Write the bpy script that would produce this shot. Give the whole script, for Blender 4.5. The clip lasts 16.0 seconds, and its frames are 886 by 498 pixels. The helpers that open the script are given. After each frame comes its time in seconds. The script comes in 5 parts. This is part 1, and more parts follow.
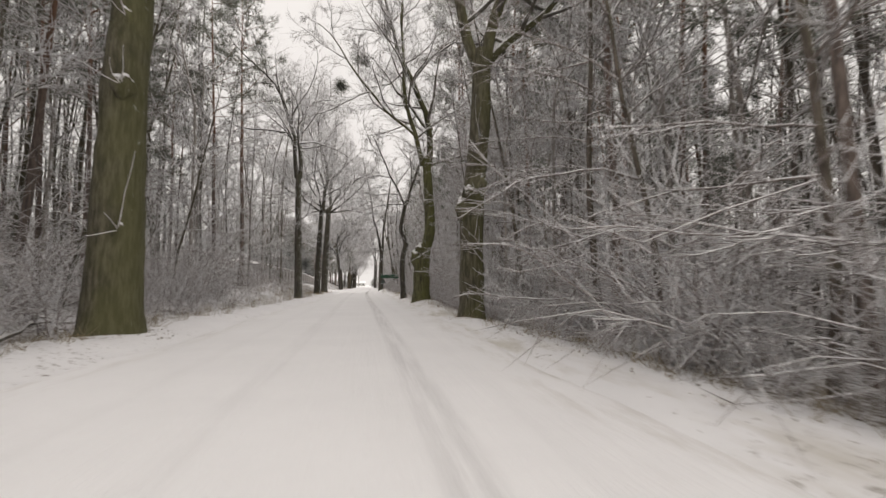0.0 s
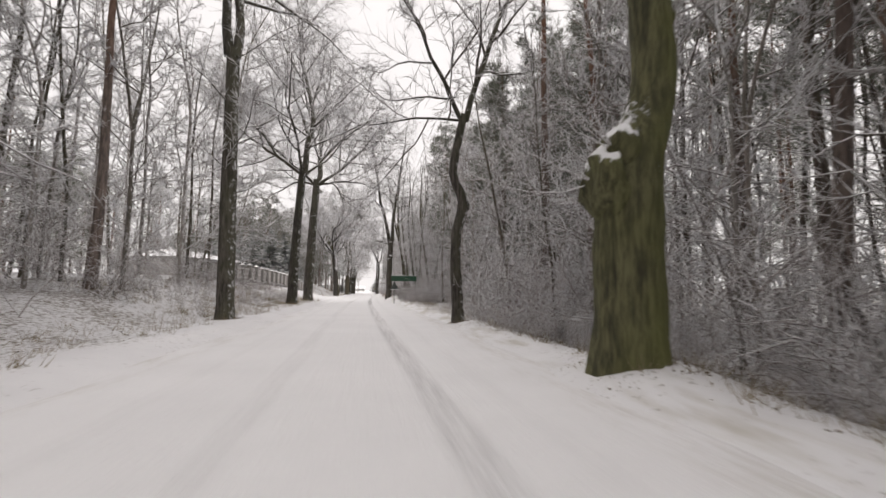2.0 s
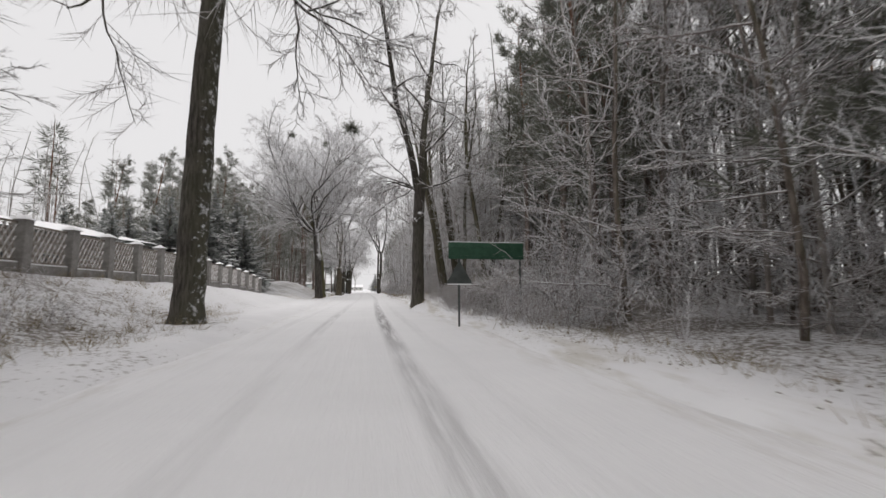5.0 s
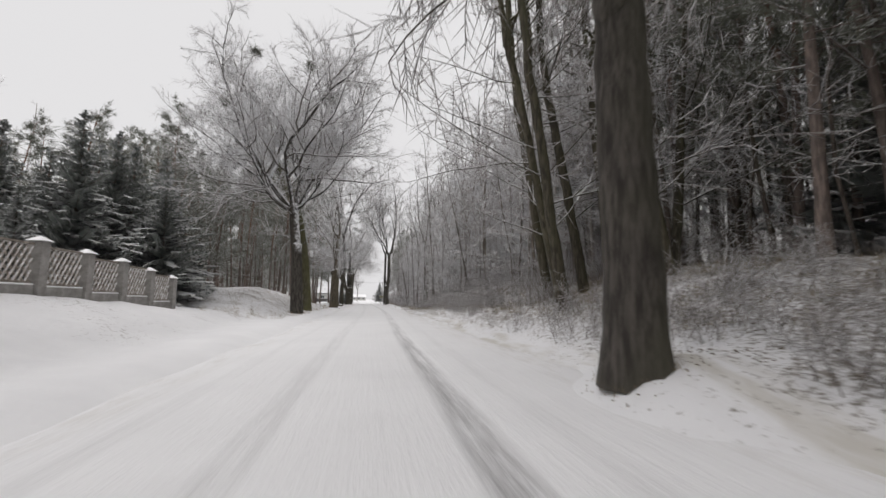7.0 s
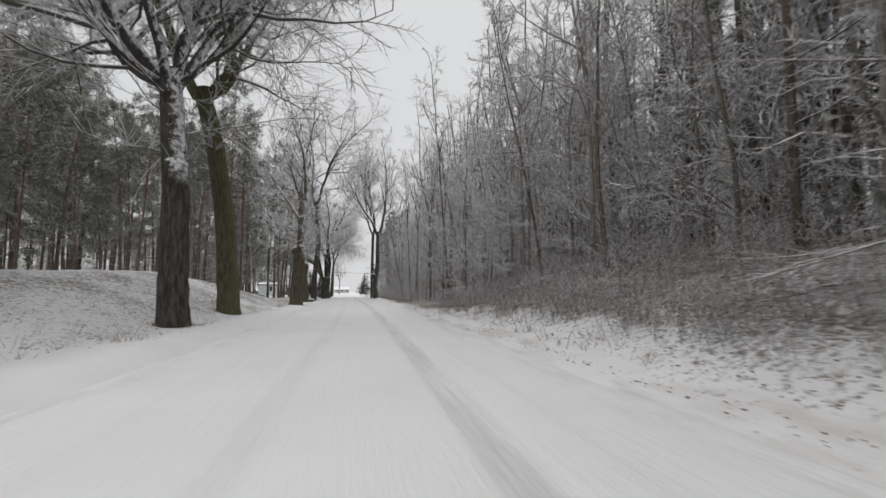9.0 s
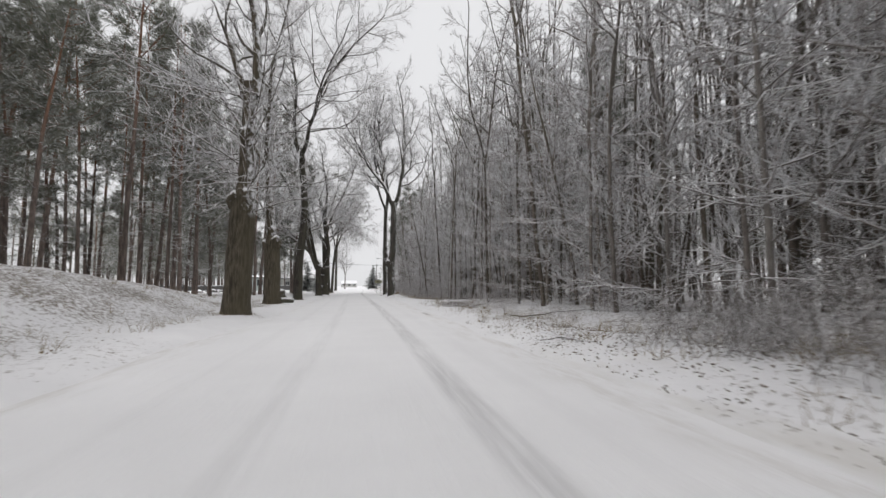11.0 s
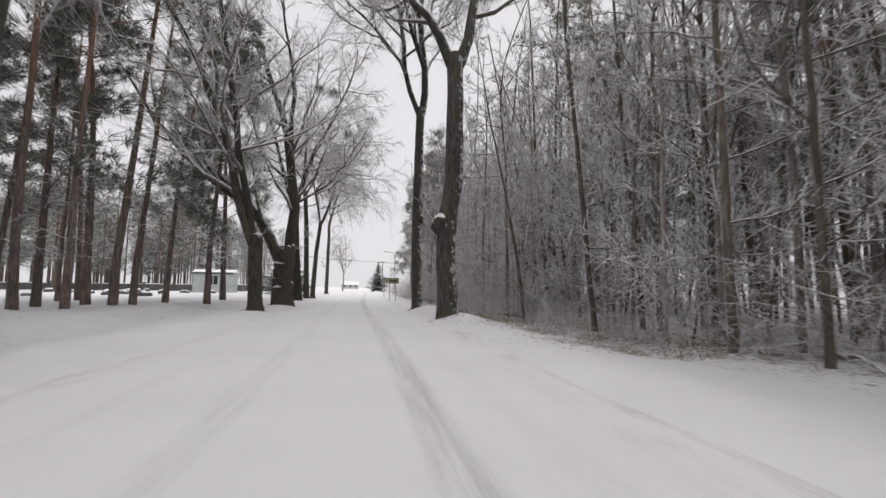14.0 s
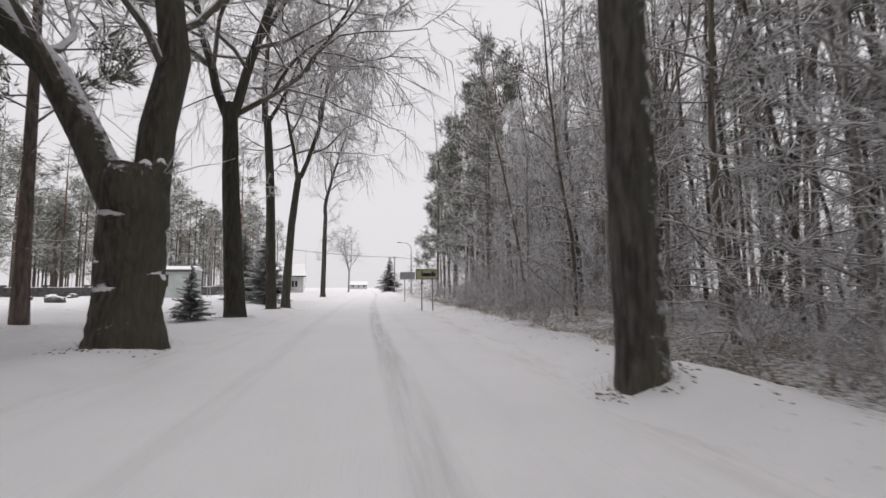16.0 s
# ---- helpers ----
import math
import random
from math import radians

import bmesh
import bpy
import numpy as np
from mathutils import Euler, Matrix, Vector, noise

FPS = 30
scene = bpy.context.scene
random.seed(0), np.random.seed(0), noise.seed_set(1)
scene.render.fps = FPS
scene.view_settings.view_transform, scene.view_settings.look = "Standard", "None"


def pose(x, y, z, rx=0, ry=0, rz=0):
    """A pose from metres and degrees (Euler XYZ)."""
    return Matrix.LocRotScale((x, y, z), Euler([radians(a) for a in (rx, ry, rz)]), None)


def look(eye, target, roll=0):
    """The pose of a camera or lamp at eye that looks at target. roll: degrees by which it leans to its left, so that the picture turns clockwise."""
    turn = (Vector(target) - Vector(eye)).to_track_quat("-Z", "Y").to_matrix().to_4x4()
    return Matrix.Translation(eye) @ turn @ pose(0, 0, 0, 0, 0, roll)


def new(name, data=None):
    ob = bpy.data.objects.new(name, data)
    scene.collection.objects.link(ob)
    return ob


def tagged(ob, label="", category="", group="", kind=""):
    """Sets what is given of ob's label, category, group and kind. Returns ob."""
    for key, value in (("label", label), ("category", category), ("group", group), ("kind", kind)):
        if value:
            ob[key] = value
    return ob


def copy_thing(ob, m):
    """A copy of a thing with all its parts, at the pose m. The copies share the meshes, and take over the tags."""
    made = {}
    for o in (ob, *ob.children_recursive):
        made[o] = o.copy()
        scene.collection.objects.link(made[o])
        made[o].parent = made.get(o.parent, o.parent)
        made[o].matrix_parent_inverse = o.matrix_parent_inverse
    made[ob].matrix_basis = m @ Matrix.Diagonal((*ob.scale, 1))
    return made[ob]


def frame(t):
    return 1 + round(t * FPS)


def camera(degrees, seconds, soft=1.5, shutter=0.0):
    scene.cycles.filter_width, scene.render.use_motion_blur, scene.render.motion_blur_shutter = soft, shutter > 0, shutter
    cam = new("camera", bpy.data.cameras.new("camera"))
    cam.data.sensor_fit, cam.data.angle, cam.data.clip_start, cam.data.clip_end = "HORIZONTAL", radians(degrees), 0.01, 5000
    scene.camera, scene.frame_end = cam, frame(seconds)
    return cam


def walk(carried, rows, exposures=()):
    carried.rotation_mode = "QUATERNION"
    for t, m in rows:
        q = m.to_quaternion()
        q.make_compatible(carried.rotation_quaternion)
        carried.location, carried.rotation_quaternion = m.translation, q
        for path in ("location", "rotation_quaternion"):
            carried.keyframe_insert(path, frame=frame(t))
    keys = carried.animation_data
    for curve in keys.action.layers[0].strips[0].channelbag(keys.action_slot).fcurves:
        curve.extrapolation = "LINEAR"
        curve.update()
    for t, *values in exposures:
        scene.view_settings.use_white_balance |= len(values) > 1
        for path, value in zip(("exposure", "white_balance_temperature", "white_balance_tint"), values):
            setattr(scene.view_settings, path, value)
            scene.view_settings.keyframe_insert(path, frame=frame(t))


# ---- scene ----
# The drive: seconds, place, pitch, lean, heading
ROWS = [
    (0.0, 0.51, -0.00, 1.11, 4.68, 0.09, -9.72),
    (0.5, 0.38, 4.78, 1.11, 4.82, -0.04, -9.72),
    (1.0, 0.26, 9.49, 1.10, 5.55, -0.20, -9.53),
    (1.5, 0.14, 14.17, 1.11, 5.39, -0.37, -9.55),
    (2.0, 0.06, 18.71, 1.15, 5.50, -0.70, -9.81),
    (2.5, 0.01, 23.29, 1.12, 5.45, -0.24, -10.17),
    (3.0, -0.03, 27.80, 1.14, 5.79, -0.00, -10.45),
    (3.5, -0.07, 32.26, 1.12, 5.35, 0.62, -10.60),
    (4.0, -0.11, 36.77, 1.12, 5.47, 0.08, -10.56),
    (4.2, -0.14, 38.59, 1.12, 5.13, 0.03, -10.45),
    (6.3, -0.39, 57.88, 1.11, 6.09, 0.05, -9.80),
    (6.5, -0.41, 59.73, 1.11, 6.32, 0.01, -9.75),
    (7.0, -0.43, 64.29, 1.12, 6.56, -0.18, -9.74),
    (7.5, -0.44, 68.78, 1.13, 6.35, -0.27, -9.80),
    (8.0, -0.40, 73.15, 1.12, 6.08, -0.30, -10.28),
    (8.5, -0.32, 77.45, 1.12, 5.70, 0.04, -11.18),
    (9.0, -0.24, 81.76, 1.12, 5.52, 0.15, -11.78),
    (9.2, -0.21, 83.51, 1.12, 5.52, 0.15, -11.68),
    (11.3, 0.05, 102.08, 1.12, 4.68, 0.38, -10.77),
    (11.5, 0.07, 103.87, 1.12, 4.73, 0.31, -10.99),
    (12.0, 0.11, 108.40, 1.12, 5.22, 0.31, -11.32),
    (12.5, 0.14, 112.96, 1.12, 4.92, 0.08, -11.26),
    (13.0, 0.18, 117.57, 1.13, 4.97, -0.13, -11.05),
    (13.5, 0.21, 122.16, 1.13, 4.95, -0.40, -10.69),
    (14.0, 0.23, 126.70, 1.12, 5.11, -0.60, -10.48),
    (14.5, 0.23, 131.11, 1.11, 4.48, -0.02, -10.27),
    (15.0, 0.21, 135.36, 1.11, 4.33, 0.05, -10.10),
    (15.5, 0.19, 139.47, 1.12, 4.85, 0.24, -9.75),
    (16.0, 0.20, 143.47, 1.11, 4.94, 0.35, -9.37),
]
cam = camera(90.6, 16.0, soft=1.5, shutter=0.18)
walk(cam, [(t, pose(x, y, z, 90 + p, r, h)) for t, x, y, z, p, r, h in ROWS],
     exposures=[(0.0, 0.12, 7000, 12), (1.0, 0.28, 6900, 13), (1.5, 0.3, 6850, 13), (2.5, 0.25, 6750, 14), (4.0, 0.08, 6600, 12), (6.5, -0.08, 6550, 11), (7.5, -0.05, 6550, 11), (8.0, -0.17, 6500, 10), (9.0, -0.2, 6450, 9), (12.5, 0.1, 6450, 12), (15.0, -0.1, 6500, 14), (16.0, -0.06, 6500, 14)])

# ---- light: a bright overcast winter sky ----
world = bpy.data.worlds.new("overcast_sky")
scene.world = world
world.use_nodes = True
wn, wl = world.node_tree.nodes, world.node_tree.links
wn.clear()
sky = wn.new("ShaderNodeTexSky")
sky.sky_type = "NISHITA"
sky.sun_disc = False
sky.sun_elevation = radians(70)
sky.sun_rotation = radians(20)
sky.air_density, sky.dust_density = 1.0, 4.0
grey = wn.new("ShaderNodeHueSaturation")
grey.inputs["Saturation"].default_value = 0.12
grey.inputs["Value"].default_value = 0.10
wl.new(sky.outputs[0], grey.inputs["Color"])
cloud = wn.new("ShaderNodeMix")
cloud.data_type = "RGBA"
cloud.inputs["Factor"].default_value = 0.9
wl.new(grey.outputs[0], cloud.inputs["A"])
cloud.inputs["B"].default_value = (0.84, 0.84, 0.85, 1)
bg = wn.new("ShaderNodeBackground")
bg.inputs["Strength"].default_value = 1.0
wl.new(cloud.outputs["Result"], bg.inputs["Color"])
wo = wn.new("ShaderNodeOutputWorld")
wl.new(bg.outputs[0], wo.inputs["Surface"])
sun = new("sun", bpy.data.lights.new("sun", "SUN"))
sun.data.energy, sun.data.angle, sun.data.color = 1.5, radians(100), (1.0, 0.97, 0.93)
sun.matrix_world = look((-6, -10, 40), (0, 0, 0))


# ---- materials ----
class Mat:
    """A node material put together line by line."""

    def __init__(self, name):
        self.m = bpy.data.materials.new(name)
        self.m.use_nodes = True
        self.t = self.m.node_tree
        self.t.nodes.clear()
        self.out = self.t.nodes.new("ShaderNodeOutputMaterial")
        self.b = self.t.nodes.new("ShaderNodeBsdfPrincipled")
        self.t.links.new(self.b.outputs[0], self.out.inputs["Surface"])

    def put(self, socket, value):
        if hasattr(value, "is_linked"):
            self.t.links.new(value, socket)
        else:
            socket.default_value = value

    def node(self, kind, **ins):
        n = self.t.nodes.new(kind)
        for k, v in ins.items():
            self.put(n.inputs[k.replace("_", " ")], v)
        return n

    def noise(self, scale, detail=4.0, rough=0.55, vec=None, w=None):
        n = self.node("ShaderNodeTexNoise", Scale=scale, Detail=detail, Roughness=rough)
        if vec is not None:
            self.put(n.inputs["Vector"], vec)
        return n.outputs["Fac"]

    def math(self, op, a, b=0.0, clamp=False):
        n = self.t.nodes.new("ShaderNodeMath")
        n.operation, n.use_clamp = op, clamp
        self.put(n.inputs[0], a)
        self.put(n.inputs[1], b)
        return n.outputs[0]

    def ramp(self, fac, lo, hi):
        n = self.t.nodes.new("ShaderNodeMapRange")
        n.interpolation_type = "SMOOTHSTEP"
        self.put(n.inputs[0], fac)
        n.inputs[1].default_value, n.inputs[2].default_value = lo, hi
        return n.outputs[0]

    def mix(self, fac, a, b):
        n = self.t.nodes.new("ShaderNodeMix")
        n.data_type = "RGBA"
        self.put(n.inputs["Factor"], fac)
        for key, v in (("A", a), ("B", b)):
            self.put(n.inputs[key], v if hasattr(v, "is_linked") else (*v, 1))
        return n.outputs["Result"]

    def pos(self):
        return self.node("ShaderNodeNewGeometry").outputs["Position"]

    def local(self):
        return self.node("ShaderNodeTexCoord").outputs["Object"]

    def axis(self, vec, i):
        return self.node("ShaderNodeSeparateXYZ", Vector=vec).outputs[i]

    def normal(self):
        return self.node("ShaderNodeNewGeometry").outputs["Normal"]

    def random(self):
        return self.node("ShaderNodeObjectInfo").outputs["Random"]

    def stretch(self, vec, x, y, z):
        n = self.t.nodes.new("ShaderNodeMapping")
        self.put(n.inputs["Vector"], vec)
        n.inputs["Scale"].default_value = (x, y, z)
        return n.outputs[0]

    def done(self, colour, rough=0.8, bump=None, strength=0.4, dist=0.02, metal=0.0):
        if not hasattr(colour, "is_linked"):
            colour = (*colour, 1)
        self.put(self.b.inputs["Base Color"], colour)
        self.put(self.b.inputs["Roughness"], rough)
        self.b.inputs["Metallic"].default_value = metal
        self.b.inputs["Specular IOR Level"].default_value = 0.3
        if bump is not None:
            n = self.node("ShaderNodeBump", Height=bump, Strength=strength, Distance=dist)
            self.t.links.new(n.outputs[0], self.b.inputs["Normal"])
        return self.m


SNOW = (0.80, 0.80, 0.82)


def bark(name, dark, light, moss=None, snow_from=0.35, plaster=0.0, red=None, cover=1.0, above=None):
    """Furrowed bark, mossy low down, snow lying on what faces up and blown against one side."""
    k = Mat(name)
    v = k.local()
    furrow = k.noise(1.0, 6, 0.65, k.stretch(v, 14, 14, 2.2))
    blotch = k.noise(1.3, 3, 0.5, v)
    c = k.mix(k.ramp(furrow, 0.35, 0.68), dark, light)
    if moss:
        broad = k.noise(0.55, 3, 0.6, k.stretch(v, 1, 1, 0.5))
        facing = k.math("MULTIPLY", k.math("ADD", k.axis(k.normal(), 0), 1.2), 0.16)
        c = k.mix(k.math("MULTIPLY", k.ramp(k.math("ADD", k.math("MULTIPLY", k.math("ADD", blotch, broad), 0.5), facing), 0.5, 0.85), 0.62), c, moss)
    if red:
        high = k.ramp(k.axis(v, 2), 5.0, 12.0)
        c = k.mix(k.math("MULTIPLY", high, 0.75), c, red)
    tone = k.math("MULTIPLY_ADD", k.random(), 0.5)
    k.t.nodes[-1].inputs[2].default_value = 0.75
    hs = k.node("ShaderNodeHueSaturation", Color=c, Value=tone)
    c = hs.outputs[0]
    n = k.normal()
    fleck = k.noise(9, 5, 0.7, v)
    up = k.math("ADD", k.axis(n, 2), k.math("MULTIPLY", k.math("SUBTRACT", fleck, 0.5), 0.9))
    lying = k.ramp(up, snow_from, snow_from + 0.16)
    if plaster:
        side = k.math("ADD", k.math("MULTIPLY", k.axis(n, 0), 0.65), k.math("MULTIPLY", k.axis(n, 1), -0.35))
        side = k.math("ADD", side, k.math("MULTIPLY", k.math("SUBTRACT", k.noise(6, 9, 0.72, k.stretch(v, 1, 1, 0.8)), 0.5), 2.6))
        blown = k.ramp(side, 1.22 - plaster, 1.62 - plaster)
        if above:
            blown = k.math("MULTIPLY", blown, k.ramp(k.axis(v, 2), above - 0.3, above + 0.2))
        lying = k.math("MAXIMUM", lying, blown)
    c = k.mix(k.math("MULTIPLY", lying, cover), c, SNOW)
    return k.done(c, 0.9, k.math("ADD", furrow, k.math("MULTIPLY", lying, 0.5)), 0.9, 0.03)


BARK = bark("mossy_bark", (0.048, 0.043, 0.030), (0.165, 0.15, 0.108), moss=(0.12, 0.12, 0.048), plaster=0.2)
BARK_GREY = bark("grey_bark", (0.030, 0.026, 0.023), (0.12, 0.106, 0.092), moss=(0.08, 0.08, 0.052), plaster=0.49)
BARK_MOSS = bark("dark_mossy_bark", (0.036, 0.034, 0.02), (0.125, 0.12, 0.062), moss=(0.115, 0.12, 0.04), plaster=0.28)
BARK_FLECK = bark("snow_flecked_bark", (0.028, 0.025, 0.023), (0.095, 0.086, 0.078), moss=(0.07, 0.07, 0.05), plaster=0.62)
BARK_BURR = bark("dark_bark_snowy_above", (0.028, 0.025, 0.021), (0.10, 0.09, 0.078), plaster=0.78, above=4.3)
BARK_DARK = bark("dark_bark", (0.030, 0.026, 0.023), (0.098, 0.087, 0.076), moss=(0.075, 0.072, 0.05), plaster=0.12)
BARK_STUB = bark("brown_bark_snowy_above", (0.04, 0.033, 0.025), (0.14, 0.12, 0.09), moss=(0.085, 0.074, 0.048), plaster=0.7, above=3.6)
# limbs under lying snow, bark lightened to stand for haze
BARK_LIMB = bark("hazed_snowy_limbs", (0.075, 0.066, 0.06), (0.21, 0.188, 0.17), moss=(0.12, 0.115, 0.085), snow_from=0.15, plaster=0.5)
BARK_BANK = bark("bank_bark", (0.032, 0.028, 0.021), (0.11, 0.096, 0.07), moss=(0.085, 0.085, 0.045), plaster=0.3)
BARK_BROWN = bark("brown_woodland_bark", (0.078, 0.064, 0.054), (0.21, 0.175, 0.15), moss=(0.095, 0.095, 0.055), plaster=0.34)
# snow-dusted bark in a lighter tone that takes in the wood's haze
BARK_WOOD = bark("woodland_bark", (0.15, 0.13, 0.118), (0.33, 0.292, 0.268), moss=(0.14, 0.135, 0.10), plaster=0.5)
BARK_PINE = bark("pine_bark", (0.10, 0.082, 0.074), (0.24, 0.19, 0.165), red=(0.21, 0.10, 0.055), plaster=0.2)
# snow-laden twigs, coloured paler still to suggest haze in the distance
TWIG = bark("hazed_snowy_twigs", (0.31, 0.285, 0.278), (0.48, 0.45, 0.44), snow_from=-0.3, plaster=0.8, cover=0.9)
# darker copy of the twigs, with shade put into the colour
TWIG_DEEP = bark("shade_toned_snowy_twigs", (0.22, 0.198, 0.19), (0.36, 0.33, 0.315), snow_from=-0.1, plaster=0.6, cover=0.85)
# snowy brush, paled further: haze is put into its colour
BRUSH = bark("hazed_snowy_brushwood", (0.215, 0.182, 0.173), (0.38, 0.335, 0.32), snow_from=-0.12, plaster=0.58, cover=0.82)
# the same brush without the haze tone, browner for the near bank
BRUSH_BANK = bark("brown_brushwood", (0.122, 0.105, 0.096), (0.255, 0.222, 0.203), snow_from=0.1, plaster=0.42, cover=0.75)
# snow lies along these boughs; their bark colour is lightened for haze
BOUGH = bark("snow_lined_boughs", (0.15, 0.127, 0.115), (0.30, 0.255, 0.235), snow_from=-0.05, plaster=0.4, cover=0.95)
# bark with blown snow, its base colour paled to imitate haze
HAZED_BARK = bark("hazed_snowy_bark", (0.21, 0.19, 0.175), (0.37, 0.34, 0.315), snow_from=0.1, plaster=0.6)


def needle_material(name, low, high, snow_from, share=0.62):
    k = Mat(name)
    v = k.local()
    c = k.mix(k.ramp(k.noise(2.2, 3, 0.6, v), 0.35, 0.65), low, high)
    up = k.math("ADD", k.axis(k.normal(), 2), k.math("MULTIPLY", k.math("SUBTRACT", k.noise(3.0, 4, 0.7, v), 0.5), 1.4))
    c = k.mix(k.math("MULTIPLY", k.ramp(up, snow_from, snow_from + 0.6), share), c, SNOW)
    return k.done(c, 0.8)


NEEDLE = needle_material("pine_needles", (0.118, 0.125, 0.098), (0.205, 0.21, 0.17), -0.05)
SPRUCE = needle_material("spruce_needles", (0.17, 0.185, 0.172), (0.26, 0.275, 0.255), -0.25, 0.5)


def snow_ground():
    k = Mat("snowy_ground")
    p = k.pos()
    x = k.axis(p, 0)
    fine, broad = k.noise(8.5, 7, 0.75, p), k.noise(0.35, 3, 0.5, p)
    off = k.math("ABSOLUTE", k.math("ADD", x, 0.4))
    wood = k.ramp(off, 3.0, 6.0)
    cover = k.math("ADD", k.math("MULTIPLY", k.math("SUBTRACT", fine, 0.5), 2.2), k.math("MULTIPLY", k.math("SUBTRACT", broad, 0.5), 0.9))
    y = k.axis(p, 1)
    west = k.math("LESS_THAN", x, 0.0)
    lawn = k.math("ADD", k.math("MULTIPLY", k.ramp(y, 58, 66), k.math("SUBTRACT", 1.0, k.ramp(y, 86, 96))), k.ramp(y, 118, 132))
    lawn = k.math("MULTIPLY", lawn, west)
    lane = k.math("MULTIPLY", k.ramp(y, 123, 127), k.math("SUBTRACT", 1.0, k.ramp(y, 131, 134)))
    lane = k.math("MULTIPLY", lane, k.math("SUBTRACT", 1.0, k.ramp(x, 4.8, 7.5)))
    lawn = k.math("MAXIMUM", lawn, lane)
    cover = k.math("ADD", cover, k.math("MULTIPLY", wood, 0.27))
    cover = k.math("SUBTRACT", cover, k.math("MULTIPLY", lawn, 0.27))
    brow = k.math("MULTIPLY", k.ramp(y, 50, 60), k.math("SUBTRACT", 1.0, k.ramp(y, 96, 105)))
    brow = k.math("MAXIMUM", brow, k.math("MULTIPLY", k.ramp(y, 131, 135), 0.3))
    brow = k.math("MULTIPLY", brow, k.ramp(x, 2.9, 4.0))
    cover = k.math("ADD", cover, k.math("MULTIPLY", brow, 0.14))
    open_floor = k.math("MULTIPLY", k.ramp(y, 98, 104), k.math("SUBTRACT", 1.0, k.ramp(y, 120, 126)))
    cover = k.math("SUBTRACT", cover, k.math("MULTIPLY", k.math("MULTIPLY", open_floor, k.ramp(x, 2.9, 4.0)), 0.06))
    bare = k.ramp(cover, 0.20, 0.50)
    litter = k.mix(k.noise(14, 4, 0.7, p), (0.07, 0.052, 0.036), (0.19, 0.15, 0.105))
    white = k.mix(k.noise(0.9, 4, 0.6, p), (0.70, 0.70, 0.72), (0.83, 0.83, 0.845))
    tan = k.math("MULTIPLY", k.ramp(x, 2.5, 2.9), k.math("SUBTRACT", 1.0, k.ramp(x, 3.2, 3.8)))
    tan = k.math("MULTIPLY", tan, k.math("SUBTRACT", 1.0, k.ramp(k.axis(p, 1), 96, 112)))
    tan = k.math("MULTIPLY", tan, k.ramp(k.noise(1.0, 4, 0.6, k.stretch(p, 1.6, 0.35, 1)), 0.45, 0.68))
    white = k.mix(k.math("MULTIPLY", tan, 0.5), white, (0.36, 0.32, 0.23))
    c = k.mix(k.math("MULTIPLY", bare, 0.85), white, litter)
    return k.done(c, 0.85, k.math("ADD", k.math("ADD", fine, k.noise(1.6, 4, 0.6, p)), k.math("MULTIPLY", k.noise(0.7, 5, 0.6, p), 1.6)), k.math("ADD", k.math("MULTIPLY", k.ramp(off, 2.9, 5.0), 0.5), 0.2), 0.09)


